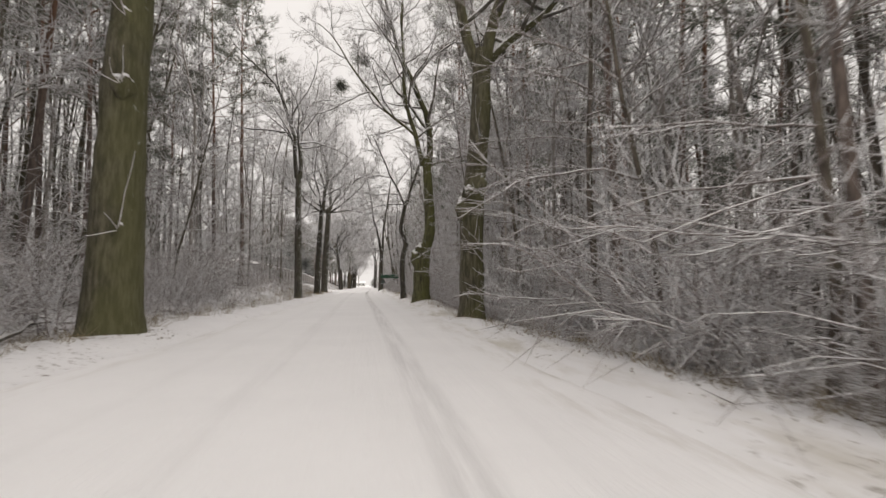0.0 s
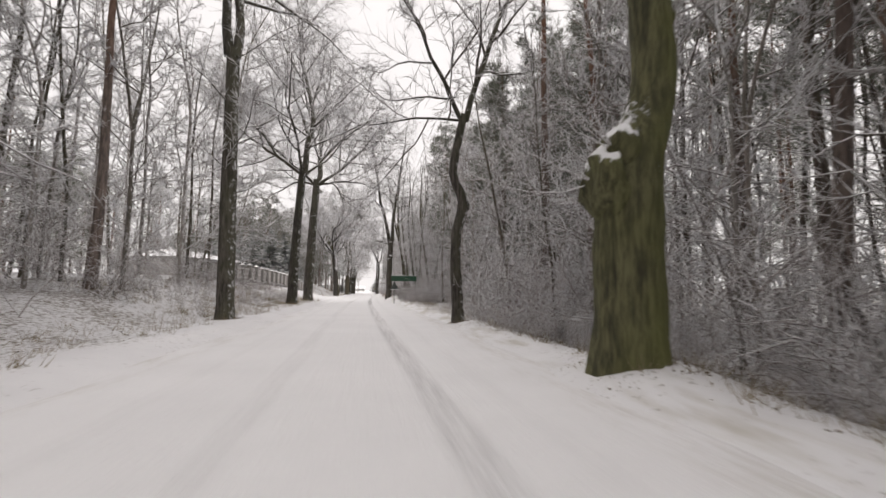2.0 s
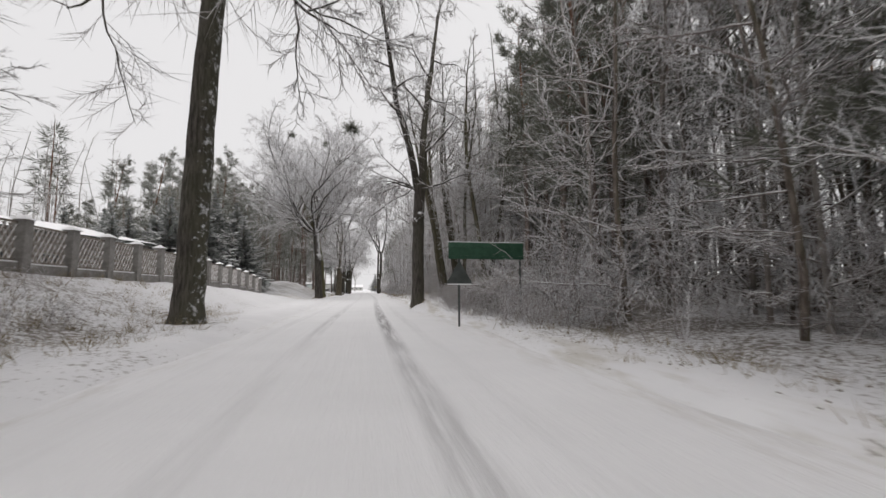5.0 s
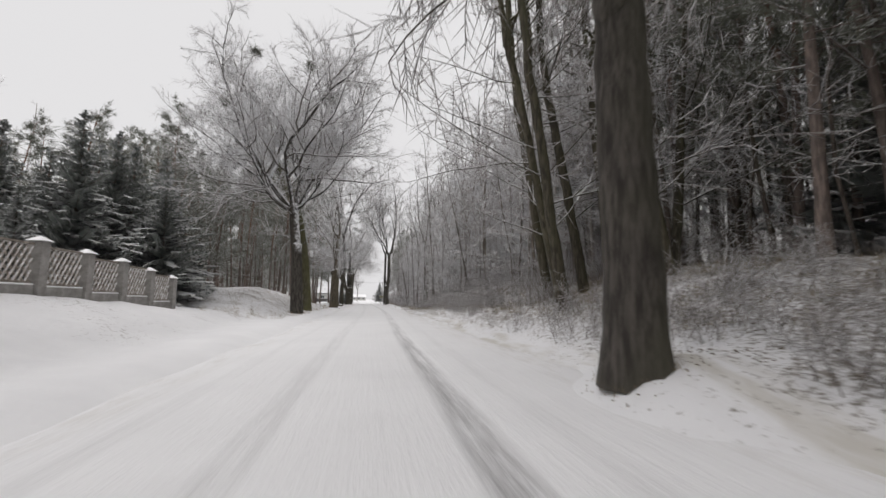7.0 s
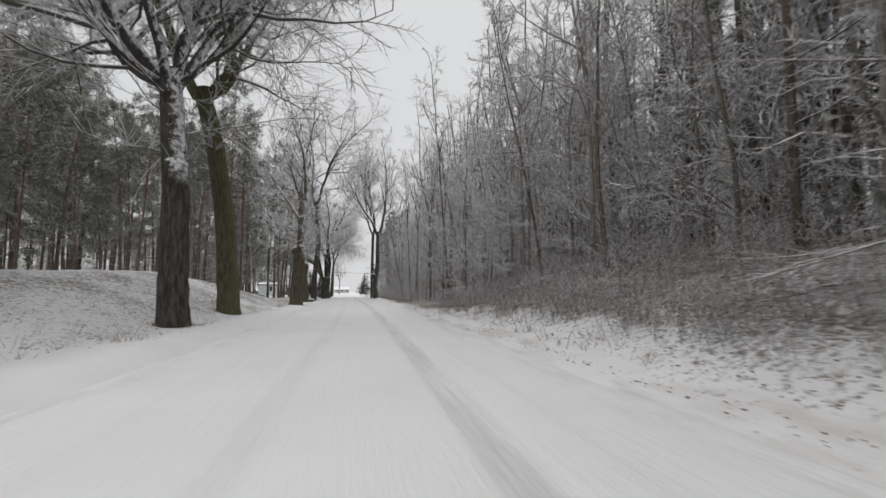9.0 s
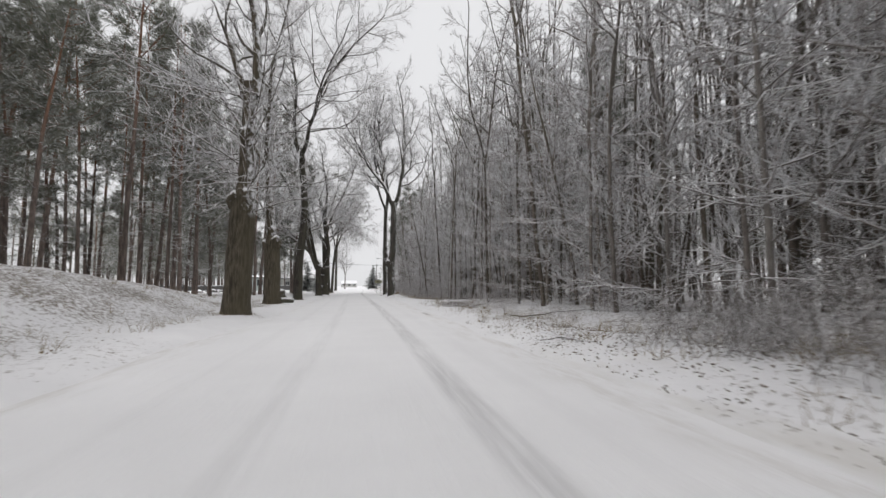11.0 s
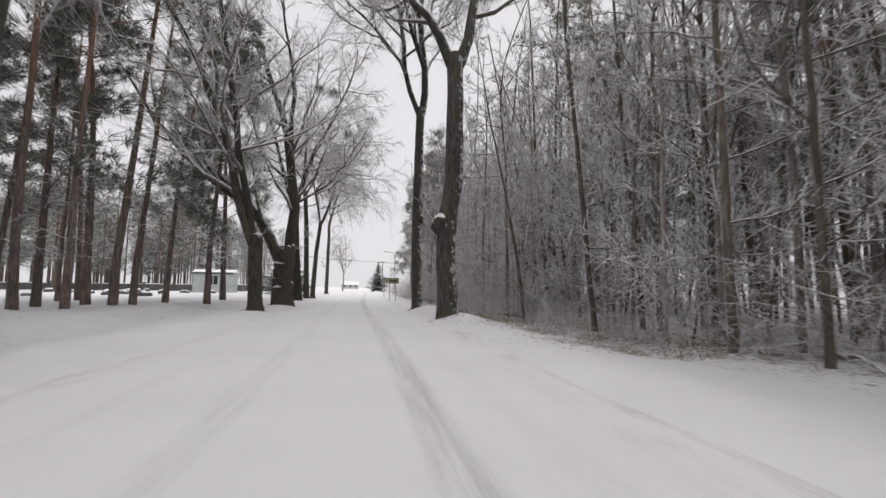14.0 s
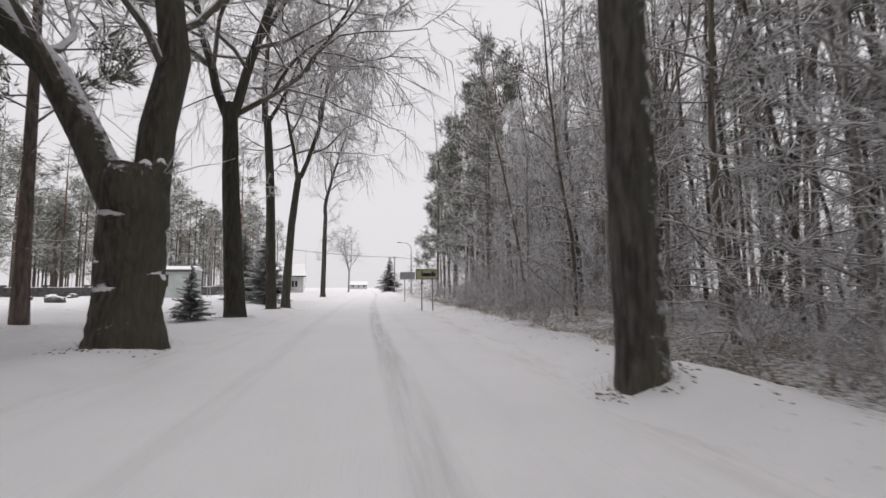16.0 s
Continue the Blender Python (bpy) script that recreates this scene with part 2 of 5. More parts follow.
def snow_road():
    k = Mat("snowy_road")
    p = k.pos()
    x = k.axis(p, 0)
    wander = k.math("MULTIPLY", k.math("SUBTRACT", k.noise(0.06, 2, 0.5, p), 0.5), 0.5)
    drift = k.math("MULTIPLY", k.math("COSINE", k.math("MULTIPLY", k.axis(p, 1), 0.0571)), -0.35)
    xw = k.math("ADD", x, k.math("ADD", k.math("MULTIPLY", wander, 0.4), drift))
    streak = k.noise(1.0, 5, 0.65, k.stretch(p, 7, 0.35, 1))
    tread = k.noise(1.0, 3, 0.6, k.stretch(p, 22, 6, 1))
    c = k.mix(k.noise(0.5, 4, 0.6, p), (0.72, 0.72, 0.735), (0.83, 0.83, 0.845))
    total = None
    for at, half, worth in ((-1.05, 0.17, 0.26), (0.74, 0.20, 0.8), (-2.15, 0.14, 0.12), (1.5, 0.16, 0.12)):
        d = k.math("ABSOLUTE", k.math("SUBTRACT", xw, at))
        lane = k.math("SUBTRACT", 1.0, k.ramp(d, half * 0.4, half * 1.3))
        lane = k.math("MULTIPLY", lane, worth)
        total = lane if total is None else k.math("MAXIMUM", total, lane)
    long = k.ramp(k.noise(0.03, 2, 0.5, k.stretch(p, 0.2, 1, 1)), 0.30, 0.62)
    y = k.axis(p, 1)
    stretch = k.math("MULTIPLY", k.ramp(y, 52, 62), k.math("SUBTRACT", 1.0, k.ramp(y, 71, 80)))
    total = k.math("MULTIPLY", total, k.math("MULTIPLY_ADD", stretch, 0.72))
    k.t.nodes[-1].inputs[2].default_value = 0.18
    worn = k.math("MULTIPLY", total, k.math("MULTIPLY", k.ramp(streak, 0.25, 0.7), k.math("MULTIPLY_ADD", long, 0.7)))
    k.t.nodes[-1].inputs[2].default_value = 0.3
    c = k.mix(worn, c, (0.27, 0.265, 0.27))
    spot = k.math("MULTIPLY", k.ramp(y, 115.3, 115.9), k.math("SUBTRACT", 1.0, k.ramp(y, 116.5, 117.4)))
    spot = k.math("MULTIPLY", spot, k.math("SUBTRACT", 1.0, k.ramp(k.math("ABSOLUTE", k.math("SUBTRACT", x, 2.55)), 0.03, 0.14)))
    spot = k.math("MULTIPLY", spot, k.ramp(k.noise(9, 4, 0.7, p), 0.36, 0.6))
    c = k.mix(k.math("MULTIPLY", spot, 0.85), c, (0.17, 0.15, 0.14))
    edge = k.ramp(k.math("ABSOLUTE", k.math("ADD", x, 0.3)), 2.2, 3.0)
    dirt = k.math("MULTIPLY", edge, k.math("MULTIPLY", k.ramp(k.noise(1.0, 5, 0.7, k.stretch(p, 3, 0.6, 1)), 0.42, 0.7), 0.3))
    c = k.mix(dirt, c, (0.33, 0.29, 0.22))
    h = k.math("SUBTRACT", k.math("ADD", streak, k.math("MULTIPLY", tread, 0.4)), k.math("MULTIPLY", total, 1.5))
    return k.done(c, 0.75, h, 0.5, 0.03)


GROUND, ROAD = snow_ground(), snow_road()


def plain(name, low, high, rough=0.7, scale=4.0, snow=0.0, metal=0.0):
    """A weathered surface, with snow where it faces up."""
    k = Mat(name)
    v = k.local()
    c = k.mix(k.ramp(k.noise(scale, 5, 0.65, v), 0.3, 0.7), low, high)
    if snow:
        up = k.math("ADD", k.axis(k.normal(), 2), k.math("MULTIPLY", k.math("SUBTRACT", k.noise(6, 4, 0.6, v), 0.5), 0.3))
        c = k.mix(k.ramp(up, snow, snow + 0.15), c, SNOW)
    return k.done(c, rough, k.noise(scale * 6, 4, 0.6, v), 0.3, 0.01, metal)


SNOWCAP = plain("lying_snow", (0.76, 0.76, 0.78), (0.84, 0.84, 0.85), 0.85, 3)


# ---- mesh helpers ----
class Geo:
    """Vertices and faces gathered in arrays, to become one mesh."""

    def __init__(self):
        self.v, self.f, self.n = [], [], 0

    def add(self, verts, faces):
        self.v.append(np.asarray(verts, float))
        self.f.append((self.n, np.asarray(faces, int)))
        self.n += len(verts)

    def tube(self, pts, radii, sides, rng=None, rough=0.0, cap=True):
        pts = np.asarray(pts, float)
        n = len(pts)
        tan = np.gradient(pts, axis=0)
        tan /= np.maximum(np.linalg.norm(tan, axis=1), 1e-9)[:, None]
        ref = np.array((0.0, 0.0, 1.0)) if abs(tan[0, 2]) < 0.8 else np.array((1.0, 0.0, 0.0))
        a = np.cross(tan, ref)
        a /= np.maximum(np.linalg.norm(a, axis=1), 1e-9)[:, None]
        b = np.cross(tan, a)
        ang = np.arange(sides) * 2 * np.pi / sides
        r = np.asarray(radii, float)
        r = (r[:, None] if r.ndim == 1 else r) * np.ones(sides)
        if rough:
            r = r * (1 + rough * rng.uniform(-1, 1, r.shape))
        ring = pts[:, None] + r[..., None] * (a[:, None] * np.cos(ang)[None, :, None] + b[:, None] * np.sin(ang)[None, :, None])
        i = np.arange(n - 1)[:, None] * sides + np.arange(sides)[None]
        j = np.arange(n - 1)[:, None] * sides + (np.arange(sides)[None] + 1) % sides
        self.add(ring.reshape(-1, 3), np.stack([i, i + sides, j + sides, j], -1).reshape(-1, 4))

    def spikes(self, base, tip, r, rng):
        """Thin three-sided twigs that run out to a point."""
        base, tip = np.asarray(base, float), np.asarray(tip, float)
        n = len(base)
        d = tip - base
        d = d / np.maximum(np.linalg.norm(d, axis=1), 1e-9)[:, None]
        a = np.cross(d, rng.normal(0, 1, (n, 3)))
        a /= np.maximum(np.linalg.norm(a, axis=1), 1e-9)[:, None]
        b = np.cross(d, a)
        ring = [base + r * (a * math.cos(t) + b * math.sin(t)) for t in (0, 2.0944, 4.1888)]
        v = np.stack(ring + [tip], 1).reshape(-1, 3)
        o = np.arange(n)[:, None] * 4
        self.add(v, np.concatenate([o + np.array(t) for t in ((0, 1, 3), (1, 2, 3), (2, 0, 3))]))

    def arrays(self):
        quads = [f + o for o, f in self.f if f.shape[1] == 4]
        tris = [f + o for o, f in self.f if f.shape[1] == 3]
        v = np.concatenate(self.v) if self.v else np.zeros((0, 3))
        return v, (np.concatenate(quads) if quads else np.zeros((0, 4), int)), (np.concatenate(tris) if tris else np.zeros((0, 3), int))

    def mesh(self, name, material, smooth=True):
        return mesh_of(name, *self.arrays(), material, smooth)


def mesh_of(name, v, q, t, material, smooth=True):
    me = bpy.data.meshes.new(name)
    me.vertices.add(len(v))
    me.vertices.foreach_set("co", np.ascontiguousarray(v, np.float32).ravel())
    loops = np.concatenate([q.ravel(), t.ravel()]).astype(np.int32)
    sizes = np.concatenate([np.full(len(q), 4), np.full(len(t), 3)]).astype(np.int32)
    me.loops.add(len(loops))
    me.loops.foreach_set("vertex_index", loops)
    me.polygons.add(len(sizes))
    me.polygons.foreach_set("loop_start", np.concatenate([[0], np.cumsum(sizes)[:-1]]).astype(np.int32))
    me.update(calc_edges=True)
    me.validate()
    me.polygons.foreach_set("use_smooth", np.full(len(me.polygons), smooth))
    me.materials.append(material)
    return me


def child(name, mesh, parent, label=""):
    ob = new(name, mesh)
    ob.parent = parent
    return tagged(ob, label)


def part(name, bm, material, parent, label=""):
    me = bpy.data.meshes.new(name)
    bm.to_mesh(me)
    bm.free()
    me.materials.append(material)
    return child(name, me, parent, label)


def box(bm, x0, y0, z0, x1, y1, z1, bevel=0.0):
    m = Matrix.LocRotScale(((x0 + x1) / 2, (y0 + y1) / 2, (z0 + z1) / 2), None, (x1 - x0, y1 - y0, z1 - z0))
    got = bmesh.ops.create_cube(bm, size=1, matrix=m)
    if bevel:
        edges = {e for v in got["verts"] for e in v.link_edges}
        bmesh.ops.bevel(bm, geom=list(edges), offset=bevel, segments=1, affect="EDGES")
    return bm


def boxed(*args, **kw):
    return box(bmesh.new(), *args, **kw)


# ---- the lie of the land ----
def smooth01(t):
    t = np.clip(t, 0, 1)
    return t * t * (3 - 2 * t)


def bank_left(y):
    return np.interp(y, [-400, 0, 22, 42, 58, 72, 80, 86, 91, 98, 106, 114, 122, 129, 400], [0.3, 0.3, 0.3, 1.6, 1.55, 1.35, 1.1, 0.65, 0.5, 1.6, 2.0, 1.7, 1.1, 0.15, 0.0])


def bank_right(y):
    return np.interp(y, [-400, 32, 44, 54, 64, 70, 75, 96, 108, 128, 138, 147, 157, 400], [-0.6, -0.6, 0.0, 0.0, 1.1, 1.7, 2.0, 1.9, 0.1, 0.0, -0.45, -0.45, 0.05, 0.0])


def land(x, y):
    """Height of the ground."""
    x, y = np.asarray(x, float), np.asarray(y, float)
    left = smooth01((-x - 4.6) / 6.0) * bank_left(y)
    t = np.clip((x - 3.4) / 6.2, 0, 1)
    right = t * (1.6 - 0.6 * t) * bank_right(y)
    verge = 0.16 * smooth01((np.abs(x + 0.2) - 2.9) / 0.9) - 0.10 * np.exp(-((np.abs(x + 0.2) - 5.6) / 0.7) ** 2)
    rough = 0.06 * np.sin(0.9 * x + 0.6 * y) * np.sin(0.7 * y - 0.5 * x) + 0.035 * np.sin(2.3 * x - 1.1 * y) * np.sin(1.3 * y + 0.4 * x) + 0.02 * np.sin(4.1 * x + 2.7 * y)
    for mx, my, mh in ((2.2, 68.75, 0.55), (2.6, 140.8, 0.24), (2.4, 147.4, 0.24), (3.3, 24.0, 0.26)):
        verge = verge + mh * np.exp(-((x - mx - 0.5) ** 2 + (y - my) ** 2) / 1.3) * smooth01((x - 1.8) / 0.6)
    z = left + right + verge + rough * smooth01((np.abs(x) - 3.2) / 3)
    return z - 0.12 * (1 - smooth01((np.abs(x + 0.2) - 2.75) / 0.35))


def grid(xs, ys, height):
    X, Y = np.meshgrid(xs, ys)
    nx = len(xs)
    i = (np.arange(len(ys) - 1)[:, None] * nx + np.arange(nx - 1)[None]).ravel()
    return np.stack([X, Y, height(X, Y)], -1).reshape(-1, 3), np.stack([i, i + 1, i + nx + 1, i + nx], -1)


xs = np.concatenate([[-900, -500, -250, -120, -80], np.arange(-60, -14, 2.0), np.arange(-14, 14.01, 0.35), np.arange(16, 61, 2.0), [80, 120, 250, 500, 900]])
ys = np.concatenate([[-600, -300, -120, -60], np.arange(-40, 200, 0.6), np.arange(200, 300, 4), [320, 400, 600, 900, 1500]])
v, f = grid(xs, ys, land)
tagged(new("ground", mesh_of("ground", v, f, np.zeros((0, 3), int), GROUND)), "snow-covered verges and forest floor with leaf litter showing", "ground", kind="structure")


def road_height(x, y):
    h = 0.03 - 0.012 * (x + 0.2) ** 2 / 9 + 0.01 * np.sin(1.7 * x + 0.3 * y)
    for at, half, deep in ((-1.05, 0.17, 0.010), (0.74, 0.20, 0.024), (-2.15, 0.14, 0.005)):
        h = h - deep * np.exp(-((x - 0.35 * np.cos(0.0571 * y) - at) / half) ** 2)
    return h - 0.13 * smooth01((np.abs(x + 0.2) - 2.93 - 0.10 * np.sin(0.55 * y + 0.4 * x) - 0.06 * np.sin(1.7 * y + 1)) / 0.5)


v, f = grid(np.arange(-3.5, 3.11, 0.06), np.concatenate([np.arange(-40, 200, 0.8), np.arange(200, 420, 5)]), road_height)
tagged(new("road", mesh_of("road", v, f, np.zeros((0, 3), int), ROAD)), "narrow country road under packed snow with grey tyre tracks", "road", kind="structure")


# ---- trees ----
def unit(v):
    return v / max(np.linalg.norm(v), 1e-9)


def bend(rng, start, way, length, steps, wobble, lift=0.0):
    """A crooked path from start."""
    pts, d = [np.asarray(start, float)], unit(np.asarray(way, float))
    for _ in range(steps):
        d = unit(d + rng.normal(0, wobble, 3) + np.array((0, 0, lift)))
        pts.append(pts[-1] + d * length / steps)
    return np.array(pts)


def along(pts, s):
    k = s * (len(pts) - 1)
    i = min(int(k), len(pts) - 2)
    return pts[i] + (pts[i + 1] - pts[i]) * (k - i), unit(pts[i + 1] - pts[i])


def sideways(rng, d, angle, down=0.0):
    a = unit(np.cross(d, rng.normal(0, 1, 3)))
    a = unit(a - d * a.dot(d))
    w = d * math.cos(angle) + a * math.sin(angle)
    w[2] -= down
    return unit(w)


def off_shoots(rng, pts, count, length, lo, hi, start=0.15, drop=0.0):
    """Bases and tips of twigs along a path."""
    k = np.linspace(start, 1.0, count) * (len(pts) - 1)
    i = np.minimum(k.astype(int), len(pts) - 2)
    seg = pts[i + 1] - pts[i]
    base = pts[i] + seg * (k - i)[:, None]
    d = seg / np.maximum(np.linalg.norm(seg, axis=1), 1e-9)[:, None]
    a = np.cross(d, rng.normal(0, 1, (count, 3)))
    a /= np.maximum(np.linalg.norm(a, axis=1), 1e-9)[:, None]
    t = rng.uniform(lo, hi, (count, 1))
    w = d * np.cos(t) + a * np.sin(t)
    w[:, 2] -= drop
    return base, base + w * length * rng.uniform(0.3, 0.75, (count, 1))


def spray(rng, twig, pts, r, length, count, fine, droop=0.0, thick=1.0):
    """Side shoots with snow-laden twigs along a limb."""
    for s in np.linspace(0.15, 1.0, count):
        p, d = along(pts, min(s + rng.uniform(-0.04, 0.04), 1.0))
        w = sideways(rng, d, rng.uniform(0.5, 1.15), droop * rng.uniform(0, 0.6))
        ln = length * (1.15 - 0.55 * s) * rng.uniform(0.6, 1.3)
        q = bend(rng, p, w, ln, 2, 0.26, 0.04 - droop * 0.22)
        twig.tube(q, np.linspace(max(r * 0.5, 0.016), 0.010, 3) * thick, 3)
        base, tip = off_shoots(rng, q, fine, ln, 0.4, 1.05, drop=droop * 0.6)
        twig.spikes(base, tip, 0.013 * thick, rng)


def lump(wood, twig, rng, p, turn, r, size):
    """A knobbly burr on the bark, sprouting thin shoots."""
    side = np.array((math.cos(turn), math.sin(turn), 0.0))
    across = np.array((-side[1], side[0], 0.0))
    s = size * r * 1.5
    rows, cols = 11, 16
    th = np.linspace(-1.5, 1.5, rows)[:, None]
    ph = (np.arange(cols) * 2 * np.pi / cols)[None]
    k = 1 + 0.16 * np.sin(3 * ph + 2 * th + rng.uniform(0, 6)) * np.cos(th) + 0.12 * np.sin(5 * ph - 4 * th + rng.uniform(0, 6)) * np.cos(th) + rng.normal(0, 0.05, (rows, cols))
    mid = p + side * r * 0.72
    v = mid + (side * (np.cos(th) * np.cos(ph) * k * s * 0.95)[..., None] + across * (np.cos(th) * np.sin(ph) * k * s * 0.95)[..., None]
               + np.array((0, 0, 1.0)) * (np.sin(th) * np.ones_like(ph) * k * s * 1.35)[..., None])
    i = np.arange(rows - 1)[:, None] * cols + np.arange(cols)[None]
    j = np.arange(rows - 1)[:, None] * cols + (np.arange(cols)[None] + 1) % cols
    wood.add(v.reshape(-1, 3), np.stack([i, j, j + cols, i + cols], -1).reshape(-1, 4))
    for _ in range(3):
        w = unit(side + rng.normal(0, 0.5, 3) + np.array((0, 0, 0.5)))
        q = bend(rng, mid + side * s * 0.6, w, rng.uniform(0.5, 1.9), 4, 0.14, 0.12)
        twig.tube(q, np.linspace(0.014, 0.006, 5), 3)


def carry_limb(rng, bough, twig, lp, radii, count, height, reach, shoots, fine, droop, thick, first=0.14, rise=0.07):
    """Boughs along a leader, the stout ones in its own bark, each ending in sprays of twigs."""
    turn = rng.uniform(0, 6.28)
    for s in np.linspace(first, 0.98, count):
        p, d = along(lp, s)
        turn += 2.4 + rng.normal(0, 0.35)
        flat = np.array((math.cos(turn), math.sin(turn), 0.0))
        flat = unit(flat - d * flat.dot(d))
        angle = rng.uniform(0.75, 1.2) * (1.15 - 0.45 * s)
        w = unit(d * math.cos(angle) + flat * math.sin(angle) - np.array((0, 0, droop * 0.3)))
        lim = height * reach * (1.05 - 0.68 * s) * rng.uniform(0.6, 1.15)
        bp = bend(rng, p, w, lim, 7, 0.17, rise - droop * 0.17)
        br = min(float(np.interp(s, np.linspace(0, 1, len(radii)), radii)) * 0.5, 0.085) + 0.012
        (bough if br > 0.03 else twig).tube(bp, np.linspace(br, 0.012, 8), 5)
        spray(rng, twig, bp, br * 0.5, lim * 0.42, shoots, fine, droop, thick)


def broadleaf(seed, height, dia, fork, leaders=2, spread=0.28, lean=(0, 0), kink=0.05, limbs=14, shoots=12, fine=10, reach=0.33,
              low=None, knots=(), droop=0.0, sides=14, stems=None, thick=1.0, low_reach=(0.10, 0.2), taper=0.28, limb_parts=None, bough_parts=None, burr_parts=None, line=(), split=0, rise=0.07, first=0.14):
    """A bare broadleaved tree at the origin: trunk and limbs, and the twigs of its crown.
    stems: (turn, tilt, share of the trunk's radius, lift, share of the length) of each leader above the fork;
    line: (height, sideways shift, share of the girth) of the trunk;
    split: how many lesser leaders branch from each."""
    rng = np.random.default_rng(seed)
    wood, twig = Geo(), Geo()
    n = 24
    hs = np.linspace(0, 1, n) ** 1.15 * fork
    sway = np.cumsum(rng.normal(0, kink, (n, 2)), axis=0) * dia
    pts = np.c_[np.array(lean)[None] * (hs / fork)[:, None] + sway * (hs / fork)[:, None], hs - 0.25 * (hs == 0)]
    if line:
        at, shift, girth = zip(*((0.0, 0.0, 1.0), *((*k, 1.0)[:3] for k in line)))
        fine_h = np.linspace(0, fork, 60)
        eased = np.convolve(np.pad(np.interp(fine_h, at, shift), 2, "edge"), np.ones(5) / 5, "valid")
        pts[:, 0] = np.interp(hs, fine_h, eased)
    rad = dia / 2 * (1 - taper * hs / fork) * (1 + 0.22 * np.exp(-hs / 0.16)) * (np.interp(hs, at, girth) if line else 1.0)
    ang = np.arange(sides) * 2 * np.pi / sides
    lobes = 0.09 * np.cos(3 * ang + rng.uniform(0, 6)) + 0.07 * np.cos(5 * ang + rng.uniform(0, 6))
    wood.tube(pts, rad[:, None] * (1 + lobes[None] * (0.2 + 0.8 * np.exp(-hs / 0.3))[:, None]), sides, rng, 0.05)
    for h, turn, size in knots:
        p = np.array([np.interp(h, hs, pts[:, i]) for i in range(3)])
        burr = wood
        if burr_parts is not None:
            burr = Geo()
            burr_parts.append(burr)
        lump(burr, twig, rng, p, turn, float(np.interp(h, hs, rad)), size)
    top = pts[-1]
    if stems is None:
        stems = [(rng.uniform(0, 40) + i * 360 / leaders, math.degrees(spread) * rng.uniform(0.7, 1.3) if leaders > 1 else 2.0, 0.97 if leaders == 1 else 0.76) for i in range(leaders)]
    for turn, tilt, share, *more in stems:
        turn, tilt = radians(turn), radians(tilt)
        w = np.array((math.cos(turn) * math.sin(tilt), math.sin(turn) * math.sin(tilt), math.cos(tilt)))
        ln = (height - fork) * rng.uniform(0.86, 1.0) * (more[1] if len(more) > 1 else 1.0)
        apart = np.array((math.cos(turn), math.sin(turn), 0)) * dia * (0.2 if len(stems) > 1 else 0.0)
        wobble = 0.13 if split else 0.07
        lp = bend(rng, top + apart - np.array((0, 0, dia * 0.55)), w, ln, 12, wobble, more[0] if more else 0.03)
        r0 = rad[-1] * share
        limb = bough = wood
        if limb_parts is not None:
            limb, bough = Geo(), bough_parts
            limb_parts.append(limb)
        radii = r0 * np.linspace(1, 0.09, 13) ** 0.9 + 0.01
        limb.tube(lp, radii, 9, rng, 0.05)
        carry_limb(rng, bough, twig, lp, radii, max(4, round(limbs * (more[1] if len(more) > 1 else 1.0))), height, reach, shoots, fine, droop, thick, first, rise)
        for s in np.linspace(0.2, 0.5, split) + rng.uniform(-0.05, 0.05, split):
            p, d = along(lp, s)
            r1 = float(np.interp(s, np.linspace(0, 1, 13), radii)) * 0.68
            sp = bend(rng, p, sideways(rng, d, rng.uniform(0.5, 0.8) * (0.07 / rise) ** 0.5), ln * (0.92 - s) * rng.uniform(0.8, 1.0), 10, 0.12, 0.08 - droop * 0.12)
            fewer = r1 * np.linspace(1, 0.1, 11) ** 0.9 + 0.008
            limb.tube(sp, fewer, 7, rng, 0.05)
            carry_limb(rng, bough, twig, sp, fewer, max(limbs // 2, 4), height, reach * 0.75, shoots, fine, droop, thick, 0.2, rise)
    if low is not None:
        for s in np.linspace(low[0], 0.96, int(low[1])):
            p, d = along(pts, s)
            w = sideways(rng, d, rng.uniform(0.9, 1.5))
            lim = rng.uniform(*low_reach) * height * 0.7
            bp = bend(rng, p, w, lim, 5, 0.14, 0.06 - droop * 0.1)
            wood.tube(bp, np.linspace(0.026, 0.010, 6), 4)
            spray(rng, twig, bp, 0.018, lim * 0.42, shoots, max(fine - 1, 2), droop, thick)
    return wood, twig


